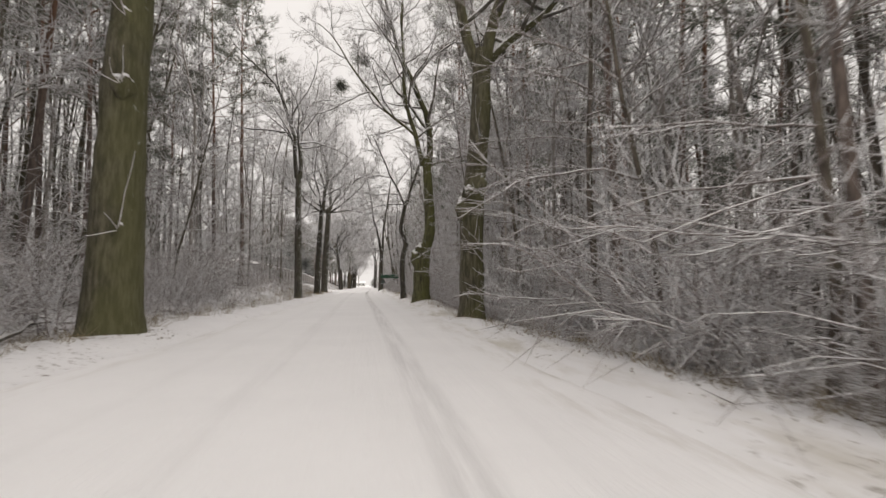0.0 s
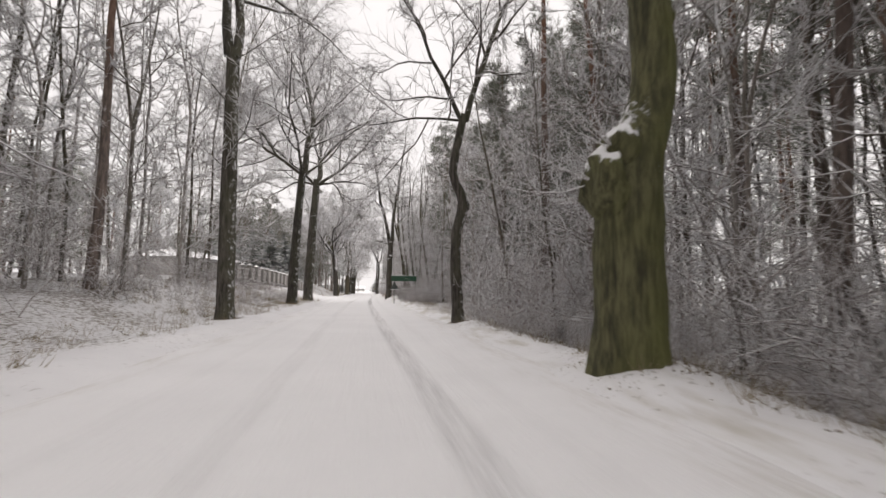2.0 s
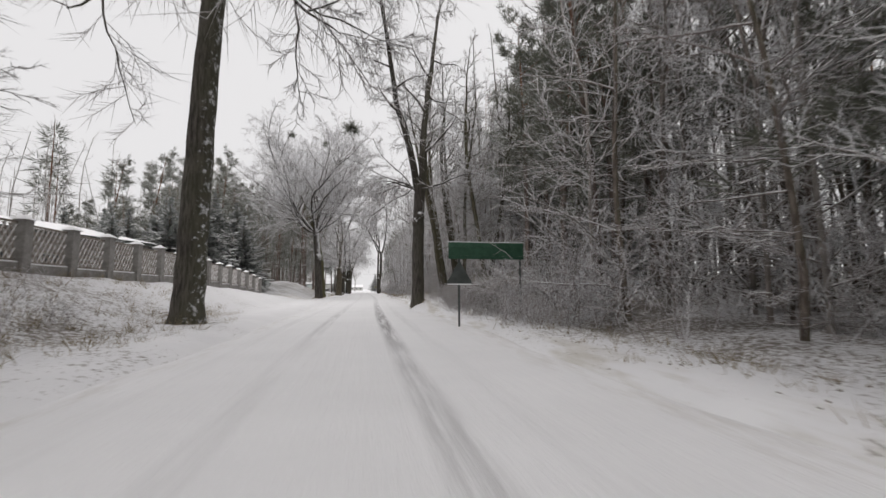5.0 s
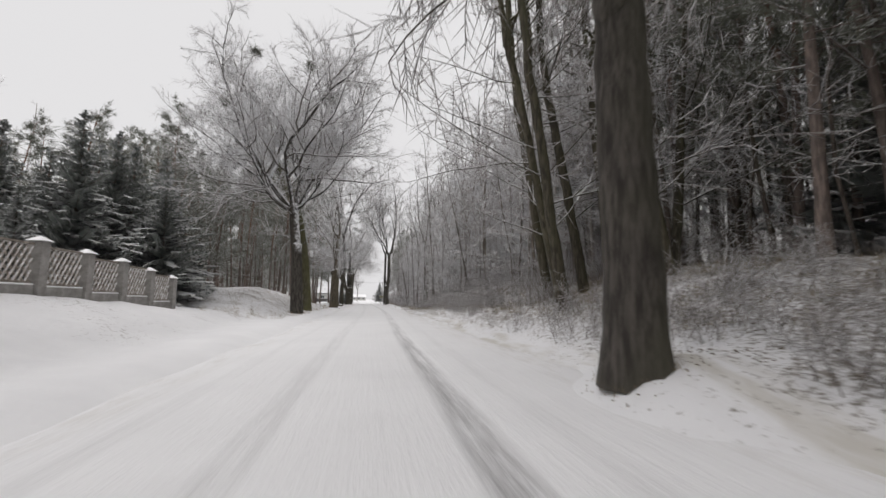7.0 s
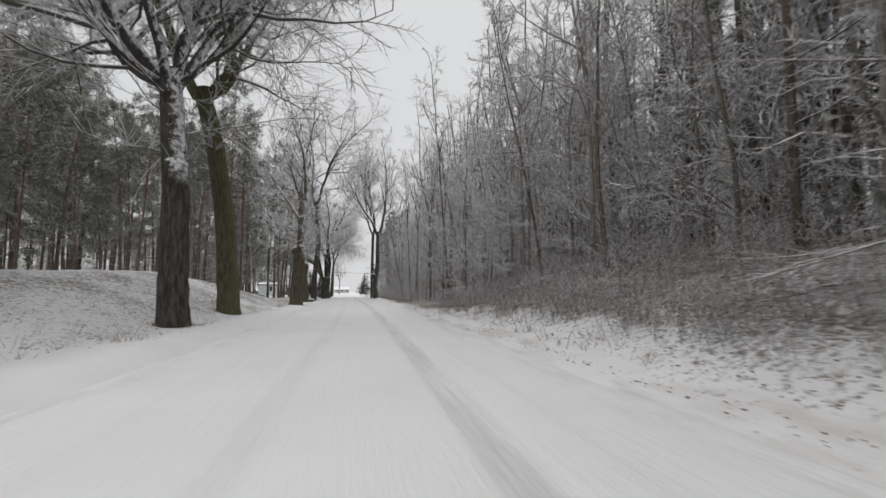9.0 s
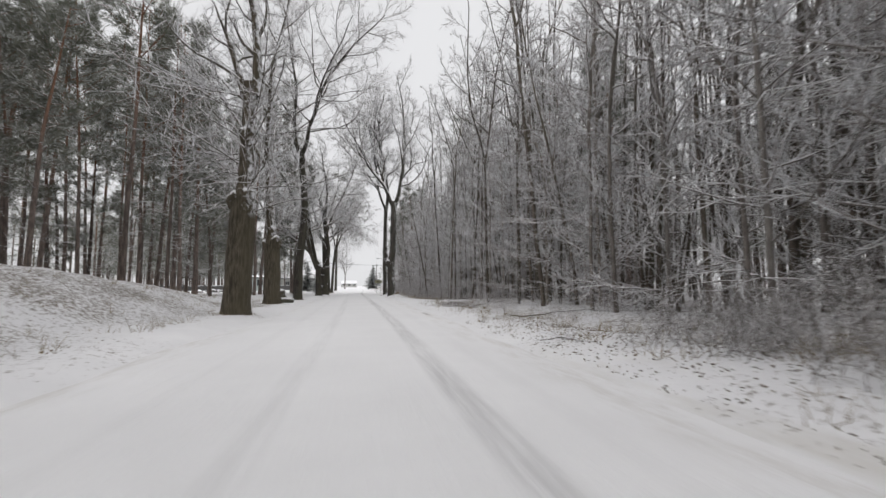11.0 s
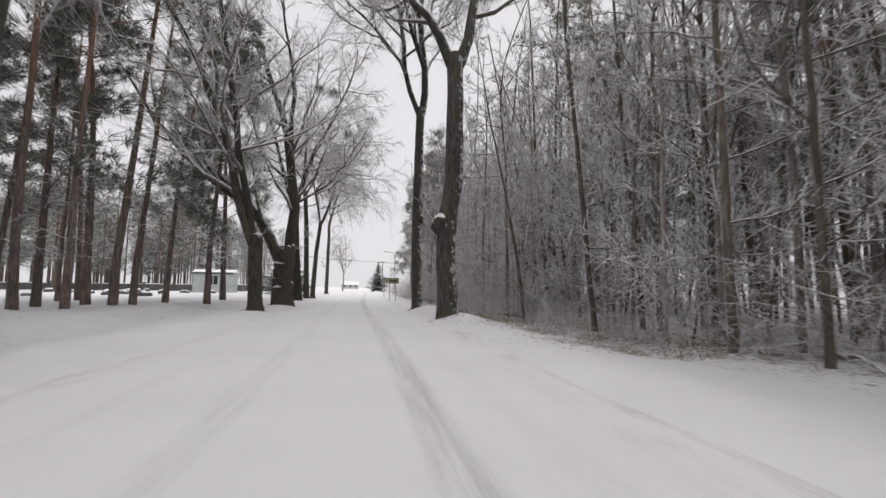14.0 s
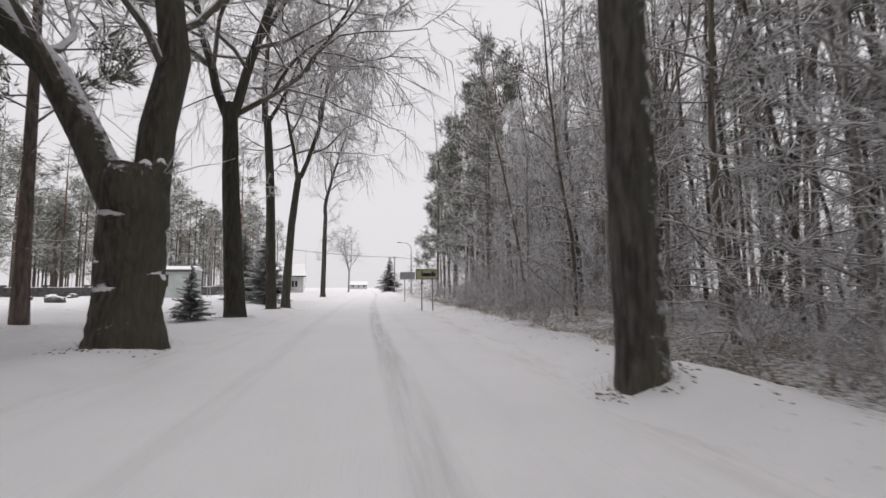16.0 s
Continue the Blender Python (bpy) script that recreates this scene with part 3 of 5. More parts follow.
def bough_tree(seed, height, dia, boughs, lowest=0.4, highest=7.0, reach=(2.0, 3.8), fan=0.9):
    """A slim tree whose long, arching, snow-lined boughs reach out to the light on its west side."""
    rng = np.random.default_rng(seed)
    wood, twig = Geo(), Geo()
    pts = bend(rng, (0, 0, -0.2), (-0.06, rng.normal(0, 0.05), 1), height, 9, 0.05, 0.02)
    wood.tube(pts, dia / 2 * np.linspace(1, 0.12, 10), 8, rng, 0.05)
    limbs = []
    for h in np.linspace(lowest, highest, boughs):
        p, _ = along(pts, min((h + rng.uniform(-0.2, 0.2)) / height, 0.95))
        t = math.pi + rng.uniform(-fan, fan)
        w = np.array((math.cos(t), math.sin(t), rng.uniform(0.05, 0.5)))
        ln = rng.uniform(*reach)
        bp = bend(rng, p, w, ln, 7, 0.10, -0.045)
        g = Geo()
        limbs.append(g)
        g.tube(bp, np.linspace(rng.uniform(0.018, 0.032), 0.008, 8), 5)
        way = 1
        for s in np.linspace(0.2, 1.0, 10):
            q, d = along(bp, s)
            way = -way
            side = unit(np.cross(d, (0, 0, 1.0))) * way
            v = unit(d * rng.uniform(0.6, 1.0) + side * rng.uniform(0.35, 0.9) + np.array((0, 0, rng.normal(0.0, 0.14))))
            l2 = ln * 0.38 * (1.15 - 0.65 * s) * rng.uniform(0.6, 1.2)
            sp = bend(rng, q, v, l2, 3, 0.12, -0.03)
            g.tube(sp, (0.012, 0.010, 0.008, 0.005), 3)
            base, tip = off_shoots(rng, sp, 7, l2, 0.4, 0.9)
            tip[:, 2] = base[:, 2] + (tip[:, 2] - base[:, 2]) * 0.4
            g.spikes(base, tip, 0.008, rng)
    for s in np.linspace(0.3, 0.98, 14):
        p, d = along(pts, s)
        lim = height * 0.2 * (1.1 - 0.6 * s)
        bp = bend(rng, p, sideways(rng, d, rng.uniform(0.7, 1.2)), lim, 4, 0.15, 0.04)
        twig.tube(bp, np.linspace(0.022, 0.008, 5), 4)
        spray(rng, twig, bp, 0.014, lim * 0.4, 7, 7, 0.0, 1.0)
    return wood, twig, limbs


def needle_tuft(rng, geo, at, way, size, count):
    d = unit(way)
    a = rng.normal(0, 1, (count, 3))
    tip = at + (d[None] * rng.uniform(0.1, 0.9, (count, 1)) + a * 0.55) * size
    side = np.cross(tip - at, rng.normal(0, 1, (count, 3)))
    side /= np.maximum(np.linalg.norm(side, axis=1), 1e-9)[:, None]
    b = at + a * size * 0.15
    w = size * 0.05
    v = np.stack([b - side * w, b + side * w, tip], 1).reshape(-1, 3)
    geo.add(v, np.arange(count * 3).reshape(-1, 3))


def pine(seed, height, dia, crown=0.5, tufts=150, stubs=14):
    rng = np.random.default_rng(seed)
    wood, leaf, twig = Geo(), Geo(), Geo()
    pts = bend(rng, (0, 0, -0.2), (rng.normal(0, 0.02), rng.normal(0, 0.02), 1), height, 10, 0.018, 0.02)
    wood.tube(pts, dia / 2 * (np.linspace(1, 0.12, 11)) * np.array([1.2] + [1] * 10), 9, rng, 0.04)
    for s in np.linspace(crown, 0.99, 30):
        p, d = along(pts, s)
        lim = height * 0.16 * (1.25 - s) / (1.25 - crown) * rng.uniform(0.6, 1.3) + 0.5
        bp = bend(rng, p, sideways(rng, d, rng.uniform(1.0, 1.5)), lim, 4, 0.13, 0.05)
        wood.tube(bp[::2], (0.035, 0.022, 0.01), 3)
        for _ in range(tufts // 18):
            q, dq = along(bp, rng.uniform(0.35, 1.0))
            needle_tuft(rng, leaf, q + rng.normal(0, 0.2, 3), dq + np.array((0, 0, 0.3)), rng.uniform(0.28, 0.5), 26)
    for s in rng.uniform(0.12, crown, stubs):
        p, d = along(pts, s)
        bp = bend(rng, p, sideways(rng, d, 1.4), rng.uniform(0.5, 2.2), 3, 0.16, -0.04)
        twig.tube(bp, (0.018, 0.014, 0.01, 0.006), 3)
        for _ in range(4):
            q, dq = along(bp, rng.uniform(0.3, 1))
            twig.tube(bend(rng, q, sideways(rng, dq, 0.8), 0.5, 2, 0.2), (0.009, 0.007, 0.004), 3)
    return wood, leaf, twig


def spruce(seed, height, base=0.3):
    """A dense conifer of drooping, layered boughs."""
    rng = np.random.default_rng(seed)
    wood, leaf = Geo(), Geo()
    pts = np.array([(0, 0, -0.2), (0, 0, height * 0.5), (0, 0, height)])
    wood.tube(pts, (height * 0.013, height * 0.008, 0.01), 7)
    h = base
    while h < height * 0.985:
        ln = ((height - h) * 0.36 + 0.1) * (0.75 + 0.45 * rng.random())
        for _ in range(max(6, int(14 * (1 - h / height) + 5))):
            t = rng.uniform(0, 2 * math.pi)
            w = np.array((math.cos(t), math.sin(t), rng.uniform(-0.1, 0.55)))
            bp = bend(rng, (0, 0, h + rng.uniform(-0.3, 0.3)), w, ln * rng.uniform(0.6, 1.2), 3, 0.09, -0.07)
            wood.tube(bp[::3], (0.02, 0.006), 3)
            n = max(6, int(ln * 8))
            k = np.linspace(0.12, 1.0, n) * 3
            at = np.minimum(k.astype(int), 2)
            d = bp[at + 1] - bp[at]
            q = bp[at] + d * (k - at)[:, None]
            d /= np.linalg.norm(d, axis=1)[:, None]
            side = np.cross(d, (0, 0, 1))
            for way in (-1, 1):
                far = (0.12 + 0.22 * ln * (1 - k / 3.6))[:, None] * rng.uniform(0.6, 1.2, (n, 1))
                tip = q + side * way * far + d * far * 0.7 - np.array((0, 0, 0.34)) * far + rng.normal(0, 0.03, (n, 3))
                wide = d * min(0.05 + 0.06 * ln, 0.16)
                v = np.stack([q - wide, q + wide, tip], 1).reshape(-1, 3)
                leaf.add(v, np.arange(n * 3).reshape(-1, 3))
            hang = q - np.array((0, 0, 1)) * rng.uniform(0.12, 0.34, (n, 1)) + rng.normal(0, 0.04, (n, 3))
            v = np.stack([q - d * 0.1, q + d * 0.1, hang], 1).reshape(-1, 3)
            leaf.add(v, np.arange(n * 3).reshape(-1, 3))
        h += 0.26 + 0.02 * height * (1 - h / height)
    return wood, leaf


def shrub(seed, height, stems, fine=4, arch=0.0, thick=1.0):
    rng = np.random.default_rng(seed)
    grown = []
    for _ in range(stems):
        g = Geo()
        grown.append(g)
        w = np.array((rng.normal(0, 0.36), rng.normal(0, 0.36), 1.0))
        p = bend(rng, (rng.normal(0, 0.35), rng.normal(0, 0.35), -0.1), w, height * rng.uniform(0.5, 1.1), 4, 0.14, 0.02 - arch)
        g.tube(p, np.linspace(0.018, 0.008, 5) * thick, 3)
        for s in np.linspace(0.15, 0.97, 9):
            q, d = along(p, s)
            ln = height * rng.uniform(0.16, 0.4)
            b = bend(rng, q, sideways(rng, d, rng.uniform(0.6, 1.4)), ln, 2, 0.18, 0.03 - arch)
            g.tube(b, np.array((0.011, 0.010, 0.007)) * thick, 3)
            base, tip = off_shoots(rng, b, fine, ln, 0.5, 1.1)
            g.spikes(base, tip, 0.010 * thick, rng)
    return grown


def standing(x, y, sink=0.0):
    return float(land(x, y)) - sink


def tree_thing(name, x, y, meshes, label, category="tree", group="", turn=0.0):
    """meshes: (part name, mesh) pairs."""
    e = new(name)
    e.empty_display_size = 0.3
    for n, me in meshes:
        ob = child(n, me, e)
        if n in ("dead_wood", "brushwood") or n == "bough" and name == "avenue_tree":
            tagged(ob, kind="stuff")
    e.matrix_basis = pose(x, y, standing(x, y), 0, 0, turn)
    return tagged(e, label, category, group)


def mistletoe(rng, at, size):
    """A dense evergreen ball of forking stems high in a crown."""
    g = Geo()
    n = 260
    d = rng.normal(0, 1, (n, 3))
    d /= np.linalg.norm(d, axis=1)[:, None]
    tip = np.asarray(at) + d * size * rng.uniform(0.55, 1.0, (n, 1)) * np.array((1, 1, 0.85))
    g.spikes(np.asarray(at) + d * size * 0.15, tip, 0.03, rng)
    for p in tip[::4]:
        needle_tuft(rng, g, p, p - np.asarray(at), 0.22, 5)
    return g


def big_tree(x, y, label, material=None, turn=0.0, balls=(), **kw):
    limb_parts, boughs, burr_parts, skin = [], Geo(), [], material or BARK
    BASES.append((x, y, kw["dia"] / 2))
    wood, twig = broadleaf(limb_parts=limb_parts, bough_parts=boughs, burr_parts=burr_parts, **kw)
    meshes = [("trunk", wood.mesh("trunk", skin)), ("crown", twig.mesh("crown", TWIG))]
    meshes += [("limb", g.mesh("limb", skin)) for g in limb_parts] + [("bough", boughs.mesh("bough", BARK_LIMB))] + [("burr", g.mesh("burr", skin)) for g in burr_parts]
    tree = tree_thing("avenue_tree", x, y, meshes,
                      label, "tree", "old trees lining the road", turn)
    # each ball hangs where a limb passes nearest to its place
    pts = np.concatenate(twig.v)
    for i, (bx, by, bz, size) in enumerate(balls):
        near = pts[np.argmin(((pts - np.array((bx, by, bz))) ** 2).sum(1))]
        child("mistletoe", mistletoe(np.random.default_rng(900 + i), near, size).mesh("mistletoe", NEEDLE, False), tree, "dark green mistletoe ball")
    return tree


R = math.radians
BASES = []
# The old trees along the road, in driving order
big_tree(-4.5, 9.8, "thick mossy green roadside trunk with snow-capped knots", seed=1, height=22, dia=1.06, taper=0.42, fork=9.5, line=((3.5, -0.04), (9.5, 0.1)), split=1, knots=((4.9, R(-70), 0.35), (6.4, R(-80), 0.28), (2.0, R(-60), 0.2)))
big_tree(3.76, 13.59, "mossy old roadside tree with a snowy burr and forked top", seed=2, balls=((-3.2, 1, 13, 0.55), (-4.0, 2, 15, 0.6)), height=22, dia=0.8, fork=8.7, stems=((185, 30, 0.62, 0.06, 0.85), (0, 8, 0.68, 0.03), (5, 40, 0.5, 0.05, 0.6)), line=((3.0, 0.0), (3.9, 0.08), (6.7, 0.33), (8.7, 0.35)), split=1, knots=((3.4, R(195), 0.6), (3.8, R(225), 0.5), (4.2, R(-50), 0.4), (5.6, R(-100), 0.3)))
big_tree(3.42, 23.94, "crooked green trunk with a bulge low down", seed=3, material=BARK_MOSS, balls=((-3.5, 1, 14, 0.6), (-2.0, 2, 16, 0.6), (-4.4, 0, 12, 0.5)), height=22, dia=0.9, taper=0.42, fork=7.9, stems=((183, 26, 0.6, 0.05, 0.85), (10, 8, 0.8, 0.02), (0, 62, 0.32, -0.02, 0.4)), line=((2.0, 0.0, 1.08), (2.7, 0.1, 1.0), (3.1, 0.35, 0.84), (3.8, 0.48, 0.82), (5.5, 0.4, 0.85), (7.9, 0.25, 0.85)), split=1, knots=((2.2, R(185), 0.58), (2.6, R(205), 0.45), (4.6, R(-30), 0.25)))
big_tree(3.24, 33.9, "slender crooked roadside tree with snow on one side", seed=4, height=18, dia=0.42, taper=0.35, fork=7.5, stems=((180, 30, 0.6, 0.05, 0.6), (5, 10, 0.8, 0.02), (180, 82, 0.34, -0.04, 0.35)), line=((2.0, -0.12), (3.2, -0.1), (3.9, 0.14, 1.15), (4.4, 0.16, 1.1), (5.1, -0.26, 0.9), (5.7, -0.22), (7.5, 0.15)), reach=0.26, material=BARK_GREY, knots=((4.1, R(20), 0.5),))
big_tree(-4.65, 34.74, "straight dark roadside tree, snow blown against its bark", seed=5, height=23, dia=0.58, fork=9.5, leaders=2, spread=0.24, line=((3.7, -0.1), (9.5, -0.2)), split=1, material=BARK_GREY, low=(0.5, 7), knots=((5.0, R(150), 0.35),))
big_tree(-4.99, 50.45, "tall leaning roadside tree with forked snowy limbs", seed=6, height=25, dia=0.68, taper=0.3, fork=9.6, stems=((10, 4, 0.9, 0.02), (178, 52, 0.5, 0.04, 0.6), (5, 58, 0.42, 0.02, 0.5), (275, 40, 0.4, 0.03, 0.6)), line=((3.0, 0.0), (6.7, 0.16), (9.6, 0.28)), limbs=14, split=2, reach=0.34, material=BARK_GREY)
big_tree(-5.11, 59.3, "tall roadside tree with wide snowy limbs", seed=7, height=25, dia=0.84, taper=0.3, fork=10.9, stems=((178, 62, 0.38, -0.1, 0.35), (176, 46, 0.48, 0.03, 0.6), (2, 72, 0.4, -0.06, 0.45), (0, 52, 0.5, 0.03, 0.65), (30, 5, 0.8)), line=((5.7, 0.16), (10.9, 0.42)), limbs=13, split=1, reach=0.34, shoots=13, fine=11, material=BARK_GREY)
big_tree(2.5, 68.75, "thick dark roadside trunk with a large snowy burr", seed=8, height=22, dia=0.66, fork=6.3, taper=0.16, stems=((180, 10, 0.72, 0.03), (20, 5, 0.72), (182, 50, 0.2, -0.12, 0.17), (200, 64, 0.18, -0.08, 0.16), (140, 54, 0.18, -0.1, 0.2), (350, 60, 0.2, -0.06, 0.22)), reach=0.17, limbs=11, line=((3.0, 0.0), (6.3, 0.1)), droop=0.4, knots=((4.2, R(215), 0.42), (4.5, R(-80), 0.5)), material=BARK_DARK, balls=((-4.0, -1, 9, 0.5),))
big_tree(-5.13, 95.53, "old roadside tree with a broad round snowy crown", seed=9, height=24, dia=0.82, fork=7.6, stems=((0, 4, 0.66, 0.02), (176, 32, 0.66, 0.05, 0.95), (20, 30, 0.5, 0.05, 0.85), (95, 30, 0.42, 0.04, 0.85), (262, 34, 0.45, 0.05, 0.85), (172, 58, 0.4, 0.08, 0.7), (150, 46, 0.4, 0.06, 0.75), (345, 56, 0.3, 0.08, 0.5), (210, 66, 0.3, 0.09, 0.6)), line=((4.2, -0.2), (7.6, -0.55)), low=(0.7, 5), low_reach=(0.2, 0.4), reach=0.29, limbs=13, split=2, shoots=12, fine=11, balls=((-3.0, -2, 17.5, 0.45), (2.0, -2, 14.5, 0.5), (1.0, -2, 16.5, 0.4), (-5.0, -1, 14.0, 0.4)), knots=((4.4, R(-70), 0.6),), material=BARK_BURR)
big_tree(-5.42, 102.5, "mossy leaning roadside tree beside a larger one", seed=10, height=23, dia=0.92, fork=10.0, stems=((180, 18, 0.7, 0.03), (0, 66, 0.5, 0.02, 0.45), (30, 20, 0.6, 0.04)), line=((4.0, -0.28), (7.1, -0.76), (10.0, -1.45)), split=1, low=(0.6, 4))
big_tree(-4.21, 116.0, "pollarded thick trunk bristling with thin shoots", seed=11, height=15, dia=0.9, taper=0.05, fork=8.3, stems=((20, 8, 0.8), (180, 24, 0.6, 0.03, 0.7)), limbs=9, reach=0.22, shoots=8, fine=7, line=((2.2, 0.06), (4.1, 0.18, 1.0), (4.5, 0.2, 0.58), (8.3, 0.3, 0.5)), low=(0.47, 24), low_reach=(0.3, 0.46), knots=((4.0, R(200), 0.42), (4.1, R(-60), 0.42), (6.3, R(-80), 0.8), (6.6, R(120), 0.6)), material=BARK_STUB)
big_tree(-4.6, 124.6, "mossy trunk with a snow-topped burr and slim leader", seed=12, height=20, dia=0.86, taper=0.05, fork=8.2, stems=((110, 3, 0.85), (185, 28, 0.6, 0.04, 0.8)), limbs=12, reach=0.24, line=((3.2, -0.08, 1.0), (3.8, -0.12, 0.55), (8.2, -0.4, 0.46)), low=(0.55, 9), low_reach=(0.16, 0.3), knots=((3.3, R(-40), 0.55), (3.2, R(170), 0.42), (3.95, R(-75), 0.62)), material=BARK_STUB)
big_tree(-4.29, 132.2, "leaning dark roadside tree with forked top", seed=13, height=23, dia=0.62, fork=11.0, taper=0.38, stems=((178, 18, 0.66, 0.04), (5, 22, 0.7, 0.04)), line=((2.5, 0.05), (4.8, 0.3), (6.7, 0.4), (11.0, 0.03)), split=1, low=(0.5, 6), material=BARK_DARK, rise=0.11)
big_tree(-4.03, 145.76, "roadside tree leaning outward with a burr low down", seed=14, height=21, dia=0.58, taper=0.12, fork=3.0, stems=((180, 17, 0.78, 0.0), (175, 9, 0.62, 0.01)), limbs=16, line=((3.0, -0.08),), knots=((2.9, R(-60), 0.5),), material=BARK_DARK)
big_tree(-4.05, 152.1, "very thick low-forking roadside tree", seed=15, height=22, dia=1.12, fork=3.0, stems=((180, 22, 0.62, 0.02), (10, -3, 0.62)), limbs=15, split=1, taper=0.12, knots=((3.1, R(-15), 0.34),), material=BARK_DARK, rise=0.12)
big_tree(-4.22, 159.1, "tall dark roadside tree with drooping snowy branches", seed=16, balls=((2.2, 0, 15.5, 0.55), (0.8, 1, 17, 0.45), (3.0, 1, 12.5, 0.4)), height=21, dia=0.66, fork=7.3, taper=0.3, stems=((182, 20, 0.66, 0.04), (0, 16, 0.7, 0.03), (5, 46, 0.4, 0.0, 0.6)), line=((3.2, -0.22), (7.3, -0.42)), droop=0.5, split=1, material=BARK_DARK)
big_tree(-4.25, 164.6, "slim upright roadside tree with hanging twigs", seed=17, height=18, dia=0.46, fork=9.0, stems=((180, 6, 0.8), (0, 30, 0.5, 0.03, 0.7)), line=((5.9, -0.2), (9.0, -0.4)), low=(0.5, 5), droop=0.6, material=BARK_DARK, rise=0.1)
big_tree(-3.95, 166.2, "slim roadside tree leaning over the road with hanging twigs", seed=21, height=17, dia=0.42, fork=6.8, stems=((0, 26, 0.75, 0.0), (170, 14, 0.6)), line=((4.1, 0.2), (6.8, 0.5)), droop=0.6, material=BARK_DARK, rise=0.1)
big_tree(-4.6, 190.0, "tall straight roadside tree before the village", seed=18, height=21, dia=0.52, fork=9.0, leaders=1, limbs=20, low=(0.45, 6), rise=0.11, reach=0.26, material=BARK_DARK)
# pale bark carries the haze of this distance in its colour
big_tree(-4.2, 236.0, "distant pale bare tree beside the village road", seed=22, height=14, dia=0.4, fork=4.5, leaders=3, spread=0.3, limbs=10, rise=0.11, material=HAZED_BARK)
big_tree(3.01, 140.82, "tall forked roadside tree plastered with snow", seed=19, reach=0.24, height=24, dia=0.66, taper=0.2, fork=8.8, stems=((183, 16, 0.66, 0.05), (0, 26, 0.72, 0.04)), line=((1.9, -0.1), (3.0, -0.06), (4.3, 0.16), (8.8, 0.16)), split=2, material=BARK_FLECK, knots=((2.9, R(195), 0.62), (4.6, R(-60), 0.25)), rise=0.16)
big_tree(2.79, 147.41, "straight dark roadside tree with a broken stub", seed=20, height=24, reach=0.24, dia=0.47, taper=0.15, fork=9.6, stems=((5, 6, 0.85, 0.03), (180, 26, 0.6, 0.05)), line=((3.5, -0.06), (9.6, 0.02)), split=2, material=BARK_FLECK, knots=((4.2, R(-10), 0.6), (4.9, R(-10), 0.45)), rise=0.16)


# ---- woodland ----
def pole_tree(seed, skin=None, shoot=None, **kw):
    args = dict(height=19, dia=0.19, fork=8.5, leaders=1, limbs=11, shoots=7, fine=8, reach=0.18, low=(0.3, 6), sides=8, kink=0.12, thick=1.15, low_reach=(0.1, 0.26))
    args.update(kw)
    wood, twig = broadleaf(seed, **args)
    return (("trunk", wood.mesh("trunk", skin or BARK_WOOD)), ("crown", twig.mesh("crown", shoot or TWIG)))


def pine_tree(seed, **kw):
    wood, leaf, twig = pine(seed, **kw)
    return (("trunk", wood.mesh("trunk", BARK_PINE)), ("crown", leaf.mesh("crown", NEEDLE, False)), ("dead_wood", twig.mesh("dead_wood", TWIG)))


def spruce_tree(seed, height):
    wood, leaf = spruce(seed, height)
    return (("trunk", wood.mesh("trunk", BARK_PINE)), ("crown", leaf.mesh("crown", SPRUCE, False)))


# edge trees in the haze-paled bark, seen end-on down the road
EDGE = [pole_tree(106, HAZED_BARK, height=15, dia=0.16, fork=7.5, low=(0.12, 9), low_reach=(0.25, 0.42)), pole_tree(107, HAZED_BARK, height=12, dia=0.13, fork=6, low=(0.15, 8), low_reach=(0.25, 0.45))]
POLES = [pole_tree(101, BARK_BROWN, dia=0.15), pole_tree(102, height=17, dia=0.15, fork=6, leaders=2, spread=0.2, limbs=6), pole_tree(103, BARK_BROWN, height=22, dia=0.18, fork=9, leaders=2, spread=0.22, limbs=6),
         pole_tree(104, height=14, dia=0.12, fork=5, low=(0.25, 6)), pole_tree(105, BARK_BROWN, height=20, dia=0.165, fork=10, lean=(0.8, 0.3))]
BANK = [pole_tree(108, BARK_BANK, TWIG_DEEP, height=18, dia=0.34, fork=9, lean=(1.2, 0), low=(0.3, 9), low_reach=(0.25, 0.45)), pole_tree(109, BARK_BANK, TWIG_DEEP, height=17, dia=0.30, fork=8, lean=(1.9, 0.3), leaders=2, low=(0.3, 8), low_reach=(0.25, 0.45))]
PINES = [pine_tree(111, height=21, dia=0.29, crown=0.55, tufts=180), pine_tree(112, height=19, dia=0.25, crown=0.5), pine_tree(113, height=22, dia=0.32, crown=0.6, tufts=180),
         pine_tree(114, height=16, dia=0.24, crown=0.42)]
DARK_PINES = [pine_tree(121, height=15, dia=0.3, crown=0.22, tufts=270, stubs=6), pine_tree(122, height=17, dia=0.34, crown=0.3, tufts=270, stubs=8)]
SPRUCES = [spruce_tree(131, 12.0), spruce_tree(132, 8.5), spruce_tree(133, 15.0)]
BOUGHS = []
for seed, tall, wide, n in ((151, 13, 0.16, 9), (152, 11, 0.13, 8), (153, 15, 0.18, 10)):
    wood, twig, limbs = bough_tree(seed, tall, wide, n)
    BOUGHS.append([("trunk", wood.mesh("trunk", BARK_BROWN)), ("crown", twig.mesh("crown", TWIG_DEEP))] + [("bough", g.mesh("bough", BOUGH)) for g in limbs])
